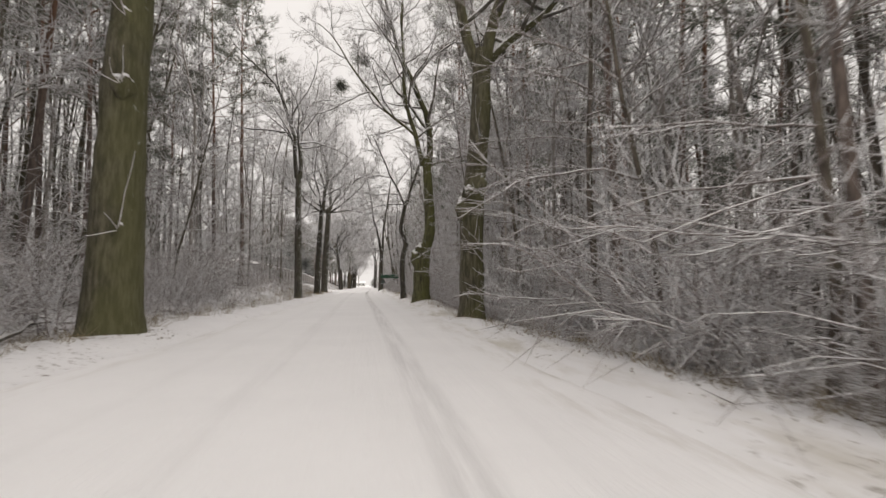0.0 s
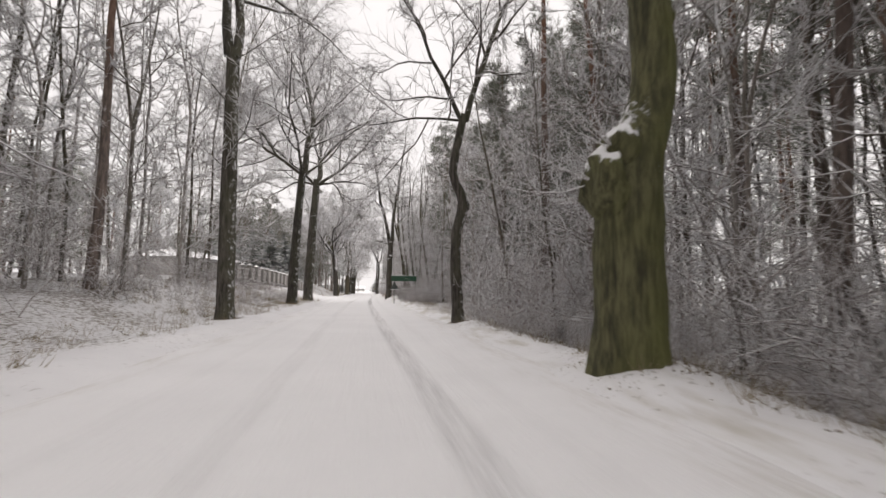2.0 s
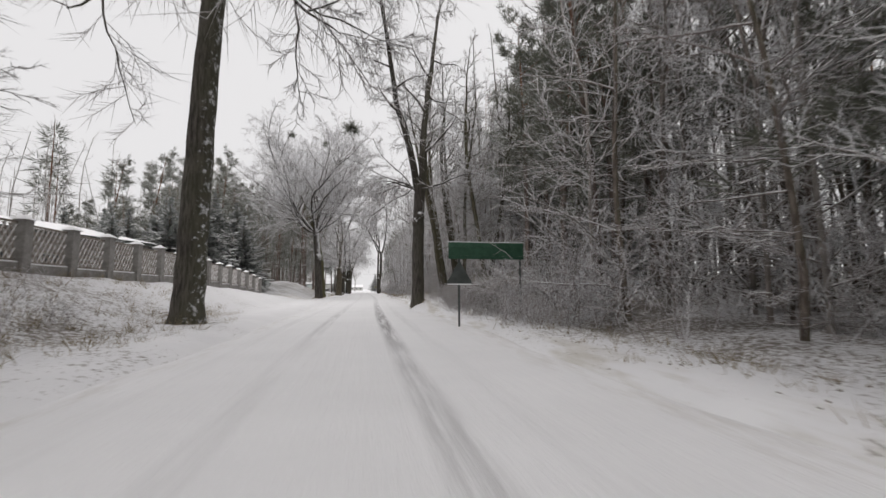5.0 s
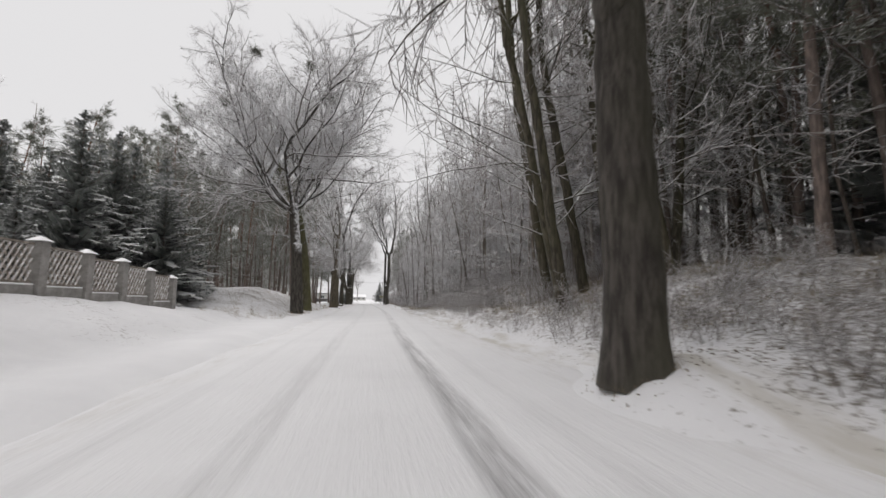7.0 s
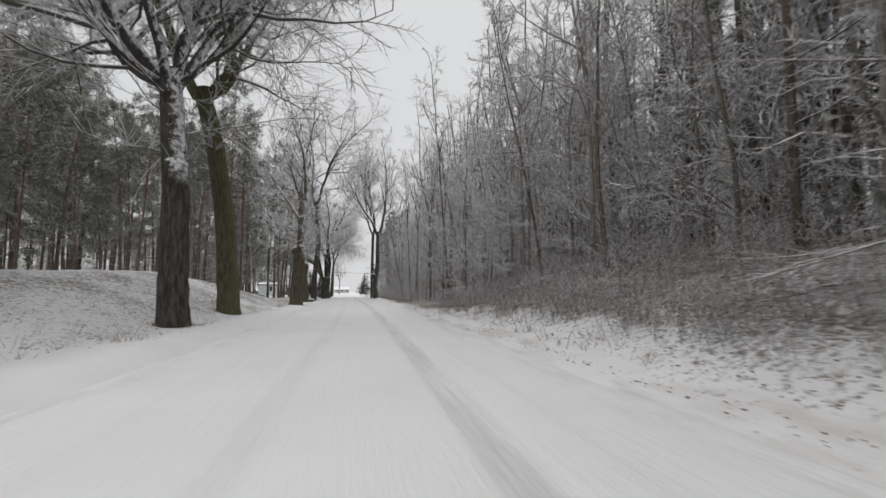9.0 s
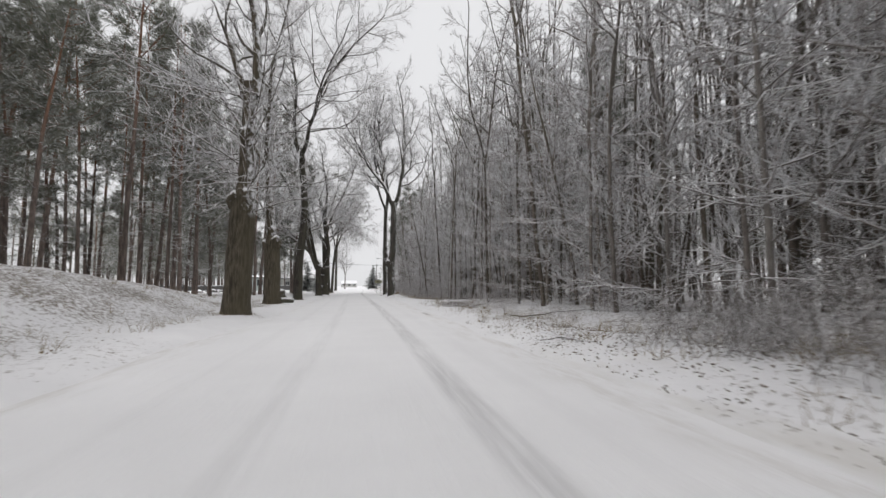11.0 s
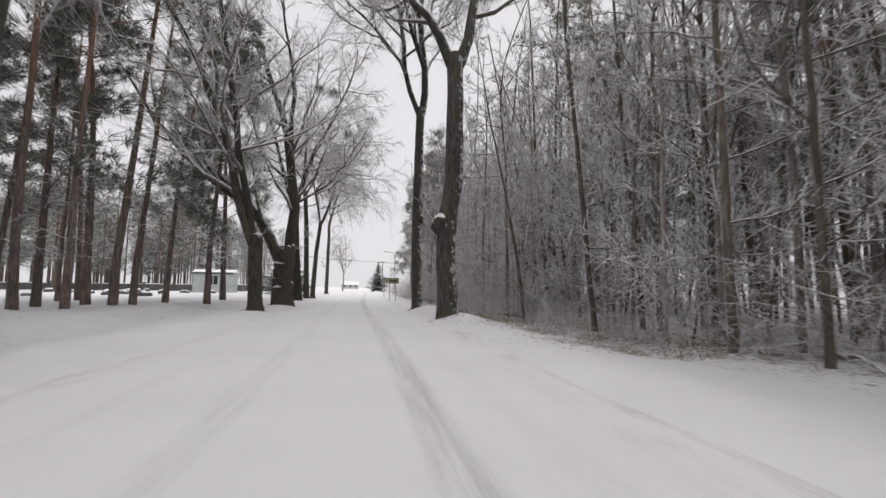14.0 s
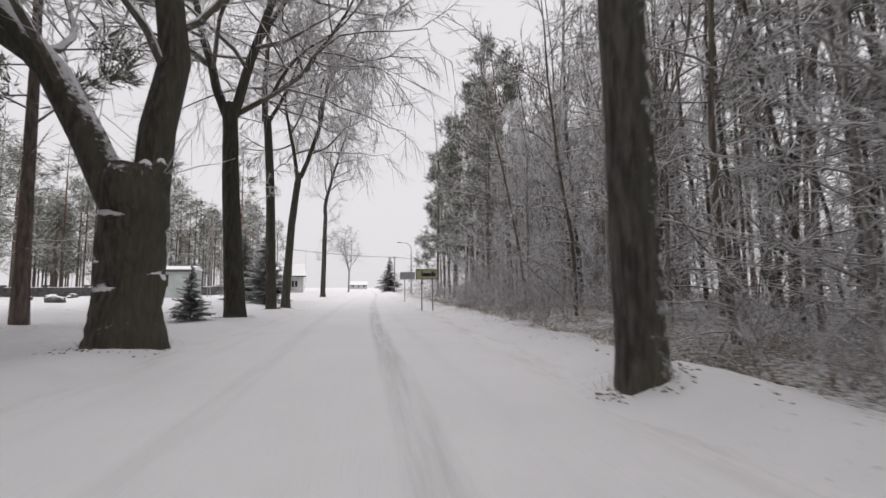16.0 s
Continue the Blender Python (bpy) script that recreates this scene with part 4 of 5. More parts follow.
# young trees of the edge, lightened in colour as haze would
LIGHT = [pole_tree(161, HAZED_BARK, height=13, dia=0.12, fork=5, leaders=2, spread=0.22, limbs=12, shoots=8, fine=9, low=(0.12, 10), low_reach=(0.2, 0.36)),
         pole_tree(162, HAZED_BARK, height=10, dia=0.10, fork=3, leaders=3, spread=0.3, limbs=11, shoots=8, fine=9, low=(0.15, 6), low_reach=(0.2, 0.36)),
         pole_tree(163, height=15, dia=0.14, fork=6, leaders=2, spread=0.18, limbs=12, shoots=8, fine=9, low=(0.12, 10), low_reach=(0.18, 0.32))]
made = {}


def plant(kind, meshes, x, y, turn, size, label, category, group):
    """One more tree of a kind, sharing its meshes with the others."""
    key = meshes[0][1].name
    if key not in made:
        made[key] = tree_thing(kind, x, y, meshes, label, category, group, turn)
        made[key].scale = (size, size, size)
        return made[key]
    ob = copy_thing(made[key], pose(x, y, standing(x, y), 0, 0, turn))
    ob.scale = (size, size, size)
    return ob


def scatter(rng, x0, x1, y0, y1, count, gap, taken):
    got = []
    for _ in range(count * 30):
        if len(got) == count:
            break
        p = (rng.uniform(x0, x1), rng.uniform(y0, y1))
        if all((p[0] - q[0]) ** 2 + (p[1] - q[1]) ** 2 > gap * gap for q in taken):
            got.append(p)
            taken.append(p)
    return got


rng = np.random.default_rng(7)
taken = []
POLE_LABEL, PINE_LABEL = "slim bare woodland tree with snow-dusted branches", "tall straight pine with reddish upper trunk"
DARK_LABEL, SPRUCE_LABEL = "dense dark pine dusted with snow", "dark snow-dusted spruce with drooping branches"


def wood_zone(x0, x1, y0, y1, count, gap, pines, dark=0.0, scale=1.0, edge=0.0):
    for x, y in scatter(rng, x0, x1, y0, y1, count, gap, taken):
        u, turn, size = rng.random(), rng.uniform(0, 360), rng.uniform(0.85, 1.15) * scale
        if u < dark:
            plant("pine_tree", DARK_PINES[rng.integers(len(DARK_PINES))], x, y, turn, size, DARK_LABEL, "pine tree", "pines of the wood")
        elif u < dark + pines:
            plant("pine_tree", PINES[rng.integers(len(PINES))], x, y, turn, size, PINE_LABEL, "pine tree", "pines of the wood")
        elif u > 1 - edge:
            plant("woodland_tree", EDGE[rng.integers(2)], x, y, turn, size, "slim tree at the wood's edge with long low snowy branches", "tree", "trees of the wood")
        else:
            plant("woodland_tree", POLES[rng.integers(len(POLES))], x, y, turn, size, POLE_LABEL, "tree", "trees of the wood")


# the stand of pines by the clearing
for x, y in ((-11.0, 143.5), (-11.3, 145.0), (-9.8, 144.0), (-10.8, 147.0), (-10.0, 147.4), (-9.8, 148.6), (-9.3, 150.6), (-7.0, 149.4), (-8.1, 155.6), (-13.5, 139.1), (-12.7, 140.8), (-14.0, 136.5), (-11.6, 134.0)):
    taken.append((x, y))
    plant("pine_tree", DARK_PINES[rng.integers(2)] if y > 149 or rng.random() < 0.35 else PINES[rng.integers(4)], x, y, rng.uniform(0, 360), rng.uniform(0.85, 1.1), PINE_LABEL, "pine tree", "pines of the wood")
# a stout old pine among the slim trees
taken.append((8.3, 38.5))
plant("pine_tree", PINES[2], 8.3, 38.5, 40, 1.35, PINE_LABEL, "pine tree", "pines of the wood")
# dense pines where the wood ends before the village
for x, y, k, size in ((6.9, 187, 0, 1.0), (7.4, 181, 1, 0.95), (7.6, 174.5, 0, 1.05), (8.8, 191, 1, 0.9), (9.4, 177, 1, 1.1), (9.8, 184.5, 0, 1.1), (8.6, 169, 1, 1.0), (11.5, 180, 0, 1.2), (11.0, 188, 1, 1.0)):
    taken.append((x, y))
    plant("pine_tree", DARK_PINES[k], x, y, rng.uniform(0, 360), size, DARK_LABEL, "pine tree", "pines of the wood")
# stems leaning over the road on the bank
for x, y, turn, k in ((5.1, 76.0, 175, 0), (5.6, 77.4, 190, 1), (6.3, 77.2, 120, 0), (6.7, 76.4, 60, 1), (5.9, 79.0, 165, 0), (8.0, 75.4, 150, 0), (8.5, 75.9, 20, 1), (7.4, 81.5, 190, 0)):
    taken.append((x, y))
    plant("woodland_tree", BANK[k], x, y, turn, 1.0, "dark leaning tree on the bank with long snowy boughs", "tree", "trees of the wood")
# spruces behind the fence and by the village
for x, y, k, s in ((-14.5, 88, 0, 0.95), (-15, 92, 2, 0.8), (-12.0, 91.5, 1, 1.1), (-20, 84, 1, 1.0), (-23, 90, 0, 0.75), (-17.5, 79.5, 1, 0.75), (-21, 96, 2, 0.75), (-28, 92, 0, 0.8), (-13.5, 83.0, 1, 0.62),
                   (4.3, 240, 1, 0.9), (4.0, 247, 1, 0.5), (-16.5, 86.0, 0, 0.8), (-13.8, 95.5, 1, 1.3), (-16.5, 97, 0, 1.0), (-19.8, 99, 0, 1.05), (-19, 89.5, 1, 1.15), (-22.5, 88, 1, 1.05), (-24, 95, 0, 0.8), (-6.3, 172.5, 1, 0.55), (-8.5, 176, 1, 0.6), (-5.2, 158.0, 1, 0.2), (17, 75, 2, 1.0)):
    taken.append((x, y))
    plant("spruce_tree", SPRUCES[k], x, y, rng.uniform(0, 360), s * (0.84 if 78 < y < 100 else 1.0), SPRUCE_LABEL, "spruce", "spruces")
BOUGH_LABEL, LIGHT_LABEL = "slim tree with long arching snow-lined boughs over the verge", "young many-branched tree with clinging snow, bark paled for haze"
for x, y, turn, k in ((6.0, 4.5, 10, 0), (5.9, 7.4, -12, 1), (6.3, 10.2, 0, 2), (6.4, 16.0, 8, 0), (6.0, 20.5, -8, 1), (6.8, 28.0, 0, 2), (6.4, 33.0, 15, 1), (6.9, 39.0, 0, 0), (8.4, 44.5, -10, 2), (7.4, 52.5, 0, 0),
                      (6.6, 56.5, -10, 2), (7.9, 81.0, 5, 0), (8.0, 85.5, -10, 2), (8.3, 90.0, 0, 1), (7.9, 94.5, 10, 2), (7.6, 99.0, 0, 0), (9.4, 112.5, 8, 2), (9.0, 116.5, -8, 0), (8.9, 121.0, 0, 2), (7.0, 144.5, 0, 0), (7.2, 151.0, 0, 2), (6.6, 156.5, 8, 1), (6.8, 161.5, 0, 0), (6.6, 166.5, -8, 2),
                      (-8.2, 5.0, 180, 1), (-8.6, 15.0, 170, 0), (-8.4, 22.0, 185, 1), (-9.6, 44.5, 180, 2), (-10.4, 48.5, 172, 0), (-9.8, 53.0, 188, 2), (-11.5, 57.0, 180, 0)):
    taken.append((x, y))
    plant("woodland_tree", BOUGHS[k], x, y, turn, rng.uniform(0.9, 1.1), BOUGH_LABEL, "tree", "trees of the wood")
for x, y in scatter(rng, 7.6, 11.5, 79, 106, 24, 1.2, taken) + scatter(rng, 7.0, 10.5, 12, 64, 18, 1.3, taken) + scatter(rng, 7.8, 11, 138, 176, 12, 1.4, taken) + scatter(rng, 7.8, 11, 106, 122, 8, 1.4, taken):
    plant("woodland_tree", LIGHT[rng.integers(3)], x, y, rng.uniform(0, 360), rng.uniform(0.85, 1.15), LIGHT_LABEL, "tree", "trees of the wood")
for x, y in scatter(rng, 8.0, 13, 47, 66, 10, 1.6, taken):
    plant("pine_tree", DARK_PINES[rng.integers(2)], x, y, rng.uniform(0, 360), rng.uniform(0.95, 1.2), DARK_LABEL, "pine tree", "pines of the wood")
wood_zone(6.4, 9.5, -4, 64, 24, 1.5, 0.1, edge=0.5)
wood_zone(7.4, 12, 4, 34, 11, 1.3, 0.95)
wood_zone(11, 22, 2, 46, 8, 2.0, 0.2, 0.8)
wood_zone(9.5, 24, -4, 64, 40, 2.0, 0.55)
wood_zone(-12, -8.2, -2, 37, 26, 1.5, 0.15, edge=0.35)
wood_zone(-13, -8.4, 1, 32, 14, 1.2, 0.95)
wood_zone(-24, -12, -4, 37, 28, 2.0, 0.5)
wood_zone(-16, -7.8, 37, 50, 14, 1.8, 0.0, edge=0.7)
wood_zone(-20, -11, 52, 66, 6, 2.0, 0.0, 0.0, 0.8)
wood_zone(8.0, 10.8, 79, 104, 12, 1.3, 0.0, edge=0.75)
wood_zone(9.5, 16, 64, 80, 10, 1.8, 0.2, 0.45)
wood_zone(10, 22, 64, 104, 20, 1.8, 0.1, 0.1)
# dark pines closing the gaps behind the first rows
for x, y, k, size in ((11.2, 39.4, 0, 1.0), (13.0, 43.1, 1, 0.95), (12.1, 46.8, 0, 1.1), (14.6, 49.5, 1, 1.0), (15.8, 44.6, 0, 1.15), (16.9, 53.0, 1, 1.05), (11.4, 72.2, 0, 1.05), (13.1, 75.9, 1, 1.0), (12.2, 80.3, 0, 1.1), (14.4, 84.7, 1, 1.1), (11.8, 87.6, 0, 0.95), (14.3, 120.8, 0, 1.0), (15.7, 126.6, 0, 1.0), (13.4, 129.7, 1, 0.95), (17.2, 131.2, 0, 1.1),
                      (-17.6, 113.4, 0, 0.95), (-20.4, 111.2, 1, 1.05), (-22.3, 116.0, 0, 1.1), (-25.1, 112.3, 1, 0.9), (-27.6, 117.4, 0, 1.0), (-30.2, 113.1, 1, 1.1), (-33.0, 118.2, 0, 0.95), (-35.1, 112.6, 1, 1.0)):
    plant("pine_tree", DARK_PINES[k], x, y, 37.0 * y % 360, size, DARK_LABEL, "pine tree", "pines of the wood")
wood_zone(11, 20, 76, 102, 14, 1.6, 0.2, 0.5)
wood_zone(-34, -11.5, 101, 121, 44, 1.9, 0.3, 0.7, 0.56)
wood_zone(-36, -10.5, 121, 136, 34, 2.0, 0.8, 0.2, 0.95)
wood_zone(-28, -13, 134, 160, 18, 2.2, 0.7, 0.3)
wood_zone(7.2, 11, 104, 138, 28, 1.4, 0.0, edge=0.4)
wood_zone(11, 20, 104, 138, 22, 1.6, 0.1)
wood_zone(7.6, 11, 128, 139, 10, 1.1, 0.0)
wood_zone(7.0, 11, 138, 176, 20, 1.5, 0.0, edge=0.5)
wood_zone(11, 20, 138, 176, 20, 1.6, 0.1)
wood_zone(13, 28, 132, 172, 14, 2.0, 0.4, 0.6)
wood_zone(9.0, 22, 174, 196, 10, 1.8, 0.0, 0.8)
wood_zone(-30, 30, -40, -16, 6, 3.0, 0.8)


def laid_out(name, geos, places, material, label, category):
    """Many small growths joined in one mesh."""
    vs, qs, ts, n = [], [], [], 0
    for x, y, turn, size, k in places:
        v, q, t = geos[k]
        c, s = math.cos(turn) * size, math.sin(turn) * size
        w = np.c_[v[:, 0] * c - v[:, 1] * s + x, v[:, 0] * s + v[:, 1] * c + y, v[:, 2] * size + float(land(x, y))]
        vs.append(w)
        qs.append(q + n)
        ts.append(t + n)
        n += len(v)
    return tagged(new(name, mesh_of(name, np.concatenate(vs), np.concatenate(qs), np.concatenate(ts), material)), label, category, kind="stuff")


# ---- undergrowth ----
SHRUBS = [shrub(201, 2.6, 4, 4), shrub(202, 3.4, 4, 5), shrub(203, 1.7, 5, 4), shrub(204, 4.2, 4, 6, 0.09), shrub(205, 2.4, 5, 6, 0.10),
          shrub(206, 2.2, 3, 2), shrub(207, 1.8, 3, 2, 0.04), shrub(208, 2.6, 3, 3)]
def merged(geos):
    """Several growths as one set of arrays."""
    v, q, t, n = [], [], [], 0
    for g in geos:
        a, b, c = g.arrays()
        v.append(a)
        q.append(b + n)
        t.append(c + n)
        n += len(a)
    return np.concatenate(v), np.concatenate(q), np.concatenate(t)


SHRUB_ARRAYS = [merged(geos) for geos in SHRUBS]
SHRUB_MESHES = [[("stem", g.mesh("stem", BRUSH)) for g in geos] for geos in SHRUBS[:5]]


def thicket(x0, x1, y0, y1, count, sizes=(0.7, 1.2), kinds=(0, 1, 2, 3, 4)):
    return [(rng.uniform(x0, x1), rng.uniform(y0, y1), rng.uniform(0, 6.28), rng.uniform(*sizes), int(rng.choice(kinds))) for _ in range(count)]


near = thicket(4.9, 6.4, 0, 62, 70) + thicket(5.0, 6.2, 2, 8, 9, (0.8, 1.2), (3, 4)) + thicket(6.2, 7.8, 84, 104, 12, (0.3, 0.6)) + thicket(4.7, 6.4, 141, 172, 26, (0.5, 0.8)) + thicket(-8.0, -5.8, 0, 27, 44, (0.5, 0.95))
# the wood floor lies open beside the road for a stretch
near = [p for p in near if not (p[0] > 0 and 37.5 < p[1] < 53)]
for x, y, turn, size, k in near:
    plant("bush", SHRUB_MESHES[k], x, y, math.degrees(turn), size, "leafless bush with thin snowy stems", "bush", "bushes beside the road")
back = (thicket(6.2, 11, -4, 64, 130) + thicket(11, 20, 0, 64, 16, (1.0, 1.6)) + thicket(-14, -7.2, -2, 36, 80) + thicket(-12, -7, 36, 52, 16, (0.4, 0.8)) + thicket(6, 13, 64, 78, 36, (0.25, 0.5)) + thicket(8.0, 14, 78, 106, 70, (0.5, 1.0)) +
        thicket(6.2, 14, 139, 176, 80, (0.5, 0.9)) + thicket(8, 18, 104, 132, 34, (0.4, 0.8)) + thicket(4.6, 12, 176, 196, 20, (0.5, 0.9)))
back += thicket(4.9, 10, 110, 124, 80, (0.18, 0.42), (5, 6)) + thicket(4.0, 5.2, 57, 75, 45, (0.22, 0.5), (5, 6)) + thicket(3.5, 4.8, 56, 68, 130, (0.26, 0.55), (5, 6)) + thicket(4.6, 9.5, 133, 174, 230, (0.2, 0.5), (5, 6)) + thicket(4.6, 9, 58, 72, 55, (0.22, 0.5)) + thicket(4.7, 7.6, 78, 106, 300, (0.3, 0.62), (5, 6)) + thicket(3.5, 5.6, 66, 78, 60, (0.18, 0.42), (5, 6)) + thicket(3.9, 5.2, 82, 106, 260, (0.2, 0.42), (5, 6)) + thicket(4.2, 5.3, 0, 41, 190, (0.25, 0.5), (5, 6)) + thicket(-9.5, -5.6, 33, 58, 110, (0.2, 0.45), (5, 6)) + thicket(6.8, 12, 126, 141, 24, (0.4, 0.8)) + thicket(18, 34, -2, 66, 24, (2.4, 3.4), (5,)) + thicket(18, 32, 66, 180, 40, (2.4, 3.4), (5,)) + thicket(-34, -18, -2, 40, 20, (2.4, 3.4), (5,))
back = [p for p in back if not (0 < p[0] < 9 and 42 < p[1] < 52)]
# bank brush keeps the dark tone; the rest is coloured paler for haze
unhazed = [p for p in back if 0 < p[0] and 59 < p[1] < 106]
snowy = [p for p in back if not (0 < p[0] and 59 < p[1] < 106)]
laid_out("undergrowth", SHRUB_ARRAYS, snowy, BRUSH, "tangled leafless undergrowth with clinging snow, paled for haze", "undergrowth")
laid_out("bank_undergrowth", SHRUB_ARRAYS, unhazed, BRUSH_BANK, "brown leafless undergrowth on the bank, not paled for haze", "undergrowth")


def tuft(seed, height, blades):
    r, g = np.random.default_rng(seed), Geo()
    for _ in range(blades):
        p = np.array((r.normal(0, 0.10), r.normal(0, 0.10), -0.02))
        q = bend(r, p, (r.normal(0, 0.5), r.normal(0, 0.5), 1), height * r.uniform(0.5, 1.2), 1, 0.2, -0.08)
        g.spikes(q[:1], q[1:], 0.006, r)
    return g.arrays()


def leaf(seed):
    r = np.random.default_rng(seed)
    v = np.array([(-0.05, 0, 0.01), (0, 0.03, 0.03), (0.055, 0, 0.015), (0, -0.03, 0.035), (0, 0, 0.0)]) + r.normal(0, 0.008, (5, 3))
    return v, np.zeros((0, 4), int), np.array([(0, 4, 1), (1, 4, 2), (2, 4, 3), (3, 4, 0)])


GRASS = plain("dead_grass", (0.16, 0.125, 0.075), (0.32, 0.26, 0.17), 0.9, 3)
LITTER = plain("dead_leaves", (0.11, 0.08, 0.055), (0.24, 0.18, 0.13), 0.9, 3)
tufts = [tuft(i, 0.35, 9) for i in range(4)]
spots = []
for x0, x1, y0, y1, n in ((3.3, 5.5, -5, 62, 420), (3.3, 6, 84, 125, 260), (4.0, 9, 133, 172, 800), (-6.5, -4.1, -5, 62, 420), (-9, -4.4, 86, 130, 260), (4.4, 10, 58, 104, 1500), (-10, -5, 34, 66, 700)):
    spots += [(rng.uniform(x0, x1), rng.uniform(y0, y1), rng.uniform(0, 6.28), rng.uniform(0.4, 1.2), int(rng.integers(4))) for _ in range(n)]
for bx, by, r in BASES:
    for _ in range(16):
        turn = rng.uniform(0, 6.28)
        spots.append((bx + math.cos(turn) * r * 1.15, by + math.sin(turn) * r * 1.15, rng.uniform(0, 6.28), rng.uniform(0.25, 0.6), int(rng.integers(4))))
laid_out("dead_grass", tufts, spots, GRASS, "dry tan grass blades poking through the snow", "grass")
leaves = [leaf(i) for i in range(5)]
spots = []
for x0, x1, y0, y1, n in ((3.3, 7, -5, 62, 2400), (3.2, 9, 62, 124, 4200), (3.0, 5.4, 80, 112, 5200), (3.3, 8, 58, 84, 3500), (3.3, 8, 133, 172, 1500), (-8, -4.2, -5, 62, 2200), (-10, -4.2, 90, 132, 2600)):
    spots += [(rng.uniform(x0, x1), rng.uniform(y0, y1), rng.uniform(0, 6.28), rng.uniform(0.16, 0.48), int(rng.integers(5))) for _ in range(n)]
for bx, by, r in BASES:
    for _ in range(150):
        turn, far = rng.uniform(0, 6.28), r * rng.uniform(0.95, 2.1)
        spots.append((bx + math.cos(turn) * far, by + math.sin(turn) * far, rng.uniform(0, 6.28), rng.uniform(0.16, 0.48), int(rng.integers(5))))
laid_out("leaf_litter", leaves, spots, LITTER, "brown fallen leaves half buried in snow", "leaves")

# ---- far woods ----
def far_pole(seed, height, r):
    q, g, h = np.random.default_rng(seed), Geo(), Geo()
    p = bend(q, (0, 0, -0.2), (q.normal(0, 0.05), q.normal(0, 0.05), 1), height, 5, 0.06, 0.02)
    g.tube(p, np.linspace(r, 0.03, 6), 5)
    for s in np.linspace(0.1, 0.99, 18):
        a, d = along(p, s)
        ln = q.uniform(1.2, 3.0) * (1.2 - 0.7 * s)
        b = bend(q, a, sideways(q, d, q.uniform(0.7, 1.3)), ln, 2, 0.2, 0.06)
        h.tube(b, (0.022, 0.016, 0.009), 3)
        h.spikes(*off_shoots(q, b, 8, ln, 0.5, 1.1), 0.013, q)
    return g.arrays(), h.arrays()


far = [far_pole(301 + i, 15 + 1.5 * i, 0.06 + 0.016 * i) for i in range(4)]
spots = []
for x0, x1, y0, y1, n in ((26, 50, -4, 190, 130), (-54, -28, -14, 48, 90),
                          (-64, -36, 96, 160, 90), (-80, -40, 60, 100, 40), (-130, -30, 300, 370, 50), (30, 130, 300, 370, 50)):
    spots += [(rng.uniform(x0, x1), rng.uniform(y0, y1), rng.uniform(0, 6.28), rng.uniform(0.8, 1.2), int(rng.integers(4))) for _ in range(n)]
inner = []
for x0, x1, y0, y1, n in ((10, 25, -4, 64, 200), (10, 25, 64, 104, 175), (9.5, 25, 104, 140, 165), (9.5, 25, 140, 178, 140), (8, 26, 176, 200, 60), (-28, -10, -4, 38, 165)):
    inner += [(rng.uniform(x0, x1), rng.uniform(y0, y1), rng.uniform(0, 6.28), rng.uniform(0.7, 1.2), int(rng.integers(4))) for _ in range(n)]
# inner wood in browner bark and darkened twigs, its shade painted in
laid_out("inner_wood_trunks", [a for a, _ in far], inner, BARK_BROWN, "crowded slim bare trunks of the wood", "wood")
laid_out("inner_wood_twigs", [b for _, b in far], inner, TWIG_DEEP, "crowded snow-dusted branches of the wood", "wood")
# far wood in pale bark and twigs, colour imitating haze
laid_out("far_wood_trunks", [a for a, _ in far], spots, HAZED_BARK, "slim bare trunks deep in the wood", "wood")
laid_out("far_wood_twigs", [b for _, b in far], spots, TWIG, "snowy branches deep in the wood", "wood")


def far_pine(seed, height):
    q, g, h = np.random.default_rng(seed), Geo(), Geo()
    g.tube([(0, 0, -0.2), (0, 0, height * 0.5), (0, 0, height)], (0.16, 0.11, 0.02), 5)
    for _ in range(60):
        s = q.uniform(0.25, 1.0)
        t, r = q.uniform(0, 6.28), height * 0.17 * (1.15 - s) * q.uniform(0.3, 1.1)
        at = np.array((math.cos(t) * r, math.sin(t) * r, s * height))
        needle_tuft(q, h, at, np.array((math.cos(t), math.sin(t), 0.2)), q.uniform(0.7, 1.15), 18)
    return g.arrays(), h.arrays()


far = [far_pine(321 + i, 14 + 3 * i) for i in range(3)]
spots = []
for x0, x1, y0, y1, n in ((-60, -34, 165, 250, 40), (-62, -19, 206, 245, 100), (-60, -34, 60, 100, 36), (12, 40, 190, 235, 30), (27, 46, 100, 190, 60), (27, 46, 0, 100, 40), (-44, -26, 0, 46, 30), (-110, -40, 300, 380, 20), (40, 110, 260, 340, 16), (-60, -36, 100, 160, 24)):
    spots += [(rng.uniform(x0, x1), rng.uniform(y0, y1), rng.uniform(0, 6.28), rng.uniform(0.75, 1.15), int(rng.integers(3))) for _ in range(n)]
laid_out("far_pine_trunks", [a for a, _ in far], spots, BARK_PINE, "distant pine trunks beyond the fields", "wood")
laid_out("far_pine_crowns", [b for _, b in far], spots, NEEDLE, "distant snow-dusted pine crowns beyond the fields", "wood")


# ---- fence, signs, poles and the village ----
CONCRETE = plain("weathered_concrete", (0.20, 0.19, 0.18), (0.36, 0.345, 0.33), 0.9, 3, snow=0.7)
SLAT = plain("grey_fence_wood", (0.16, 0.135, 0.11), (0.32, 0.285, 0.25), 0.85, 8, snow=0.45)
GREEN = plain("dark_green_paint", (0.025, 0.075, 0.045), (0.045, 0.11, 0.07), 0.5, 5, snow=0.8)
STEEL = plain("galvanised_steel", (0.22, 0.225, 0.23), (0.34, 0.345, 0.35), 0.5, 8, snow=0.8)
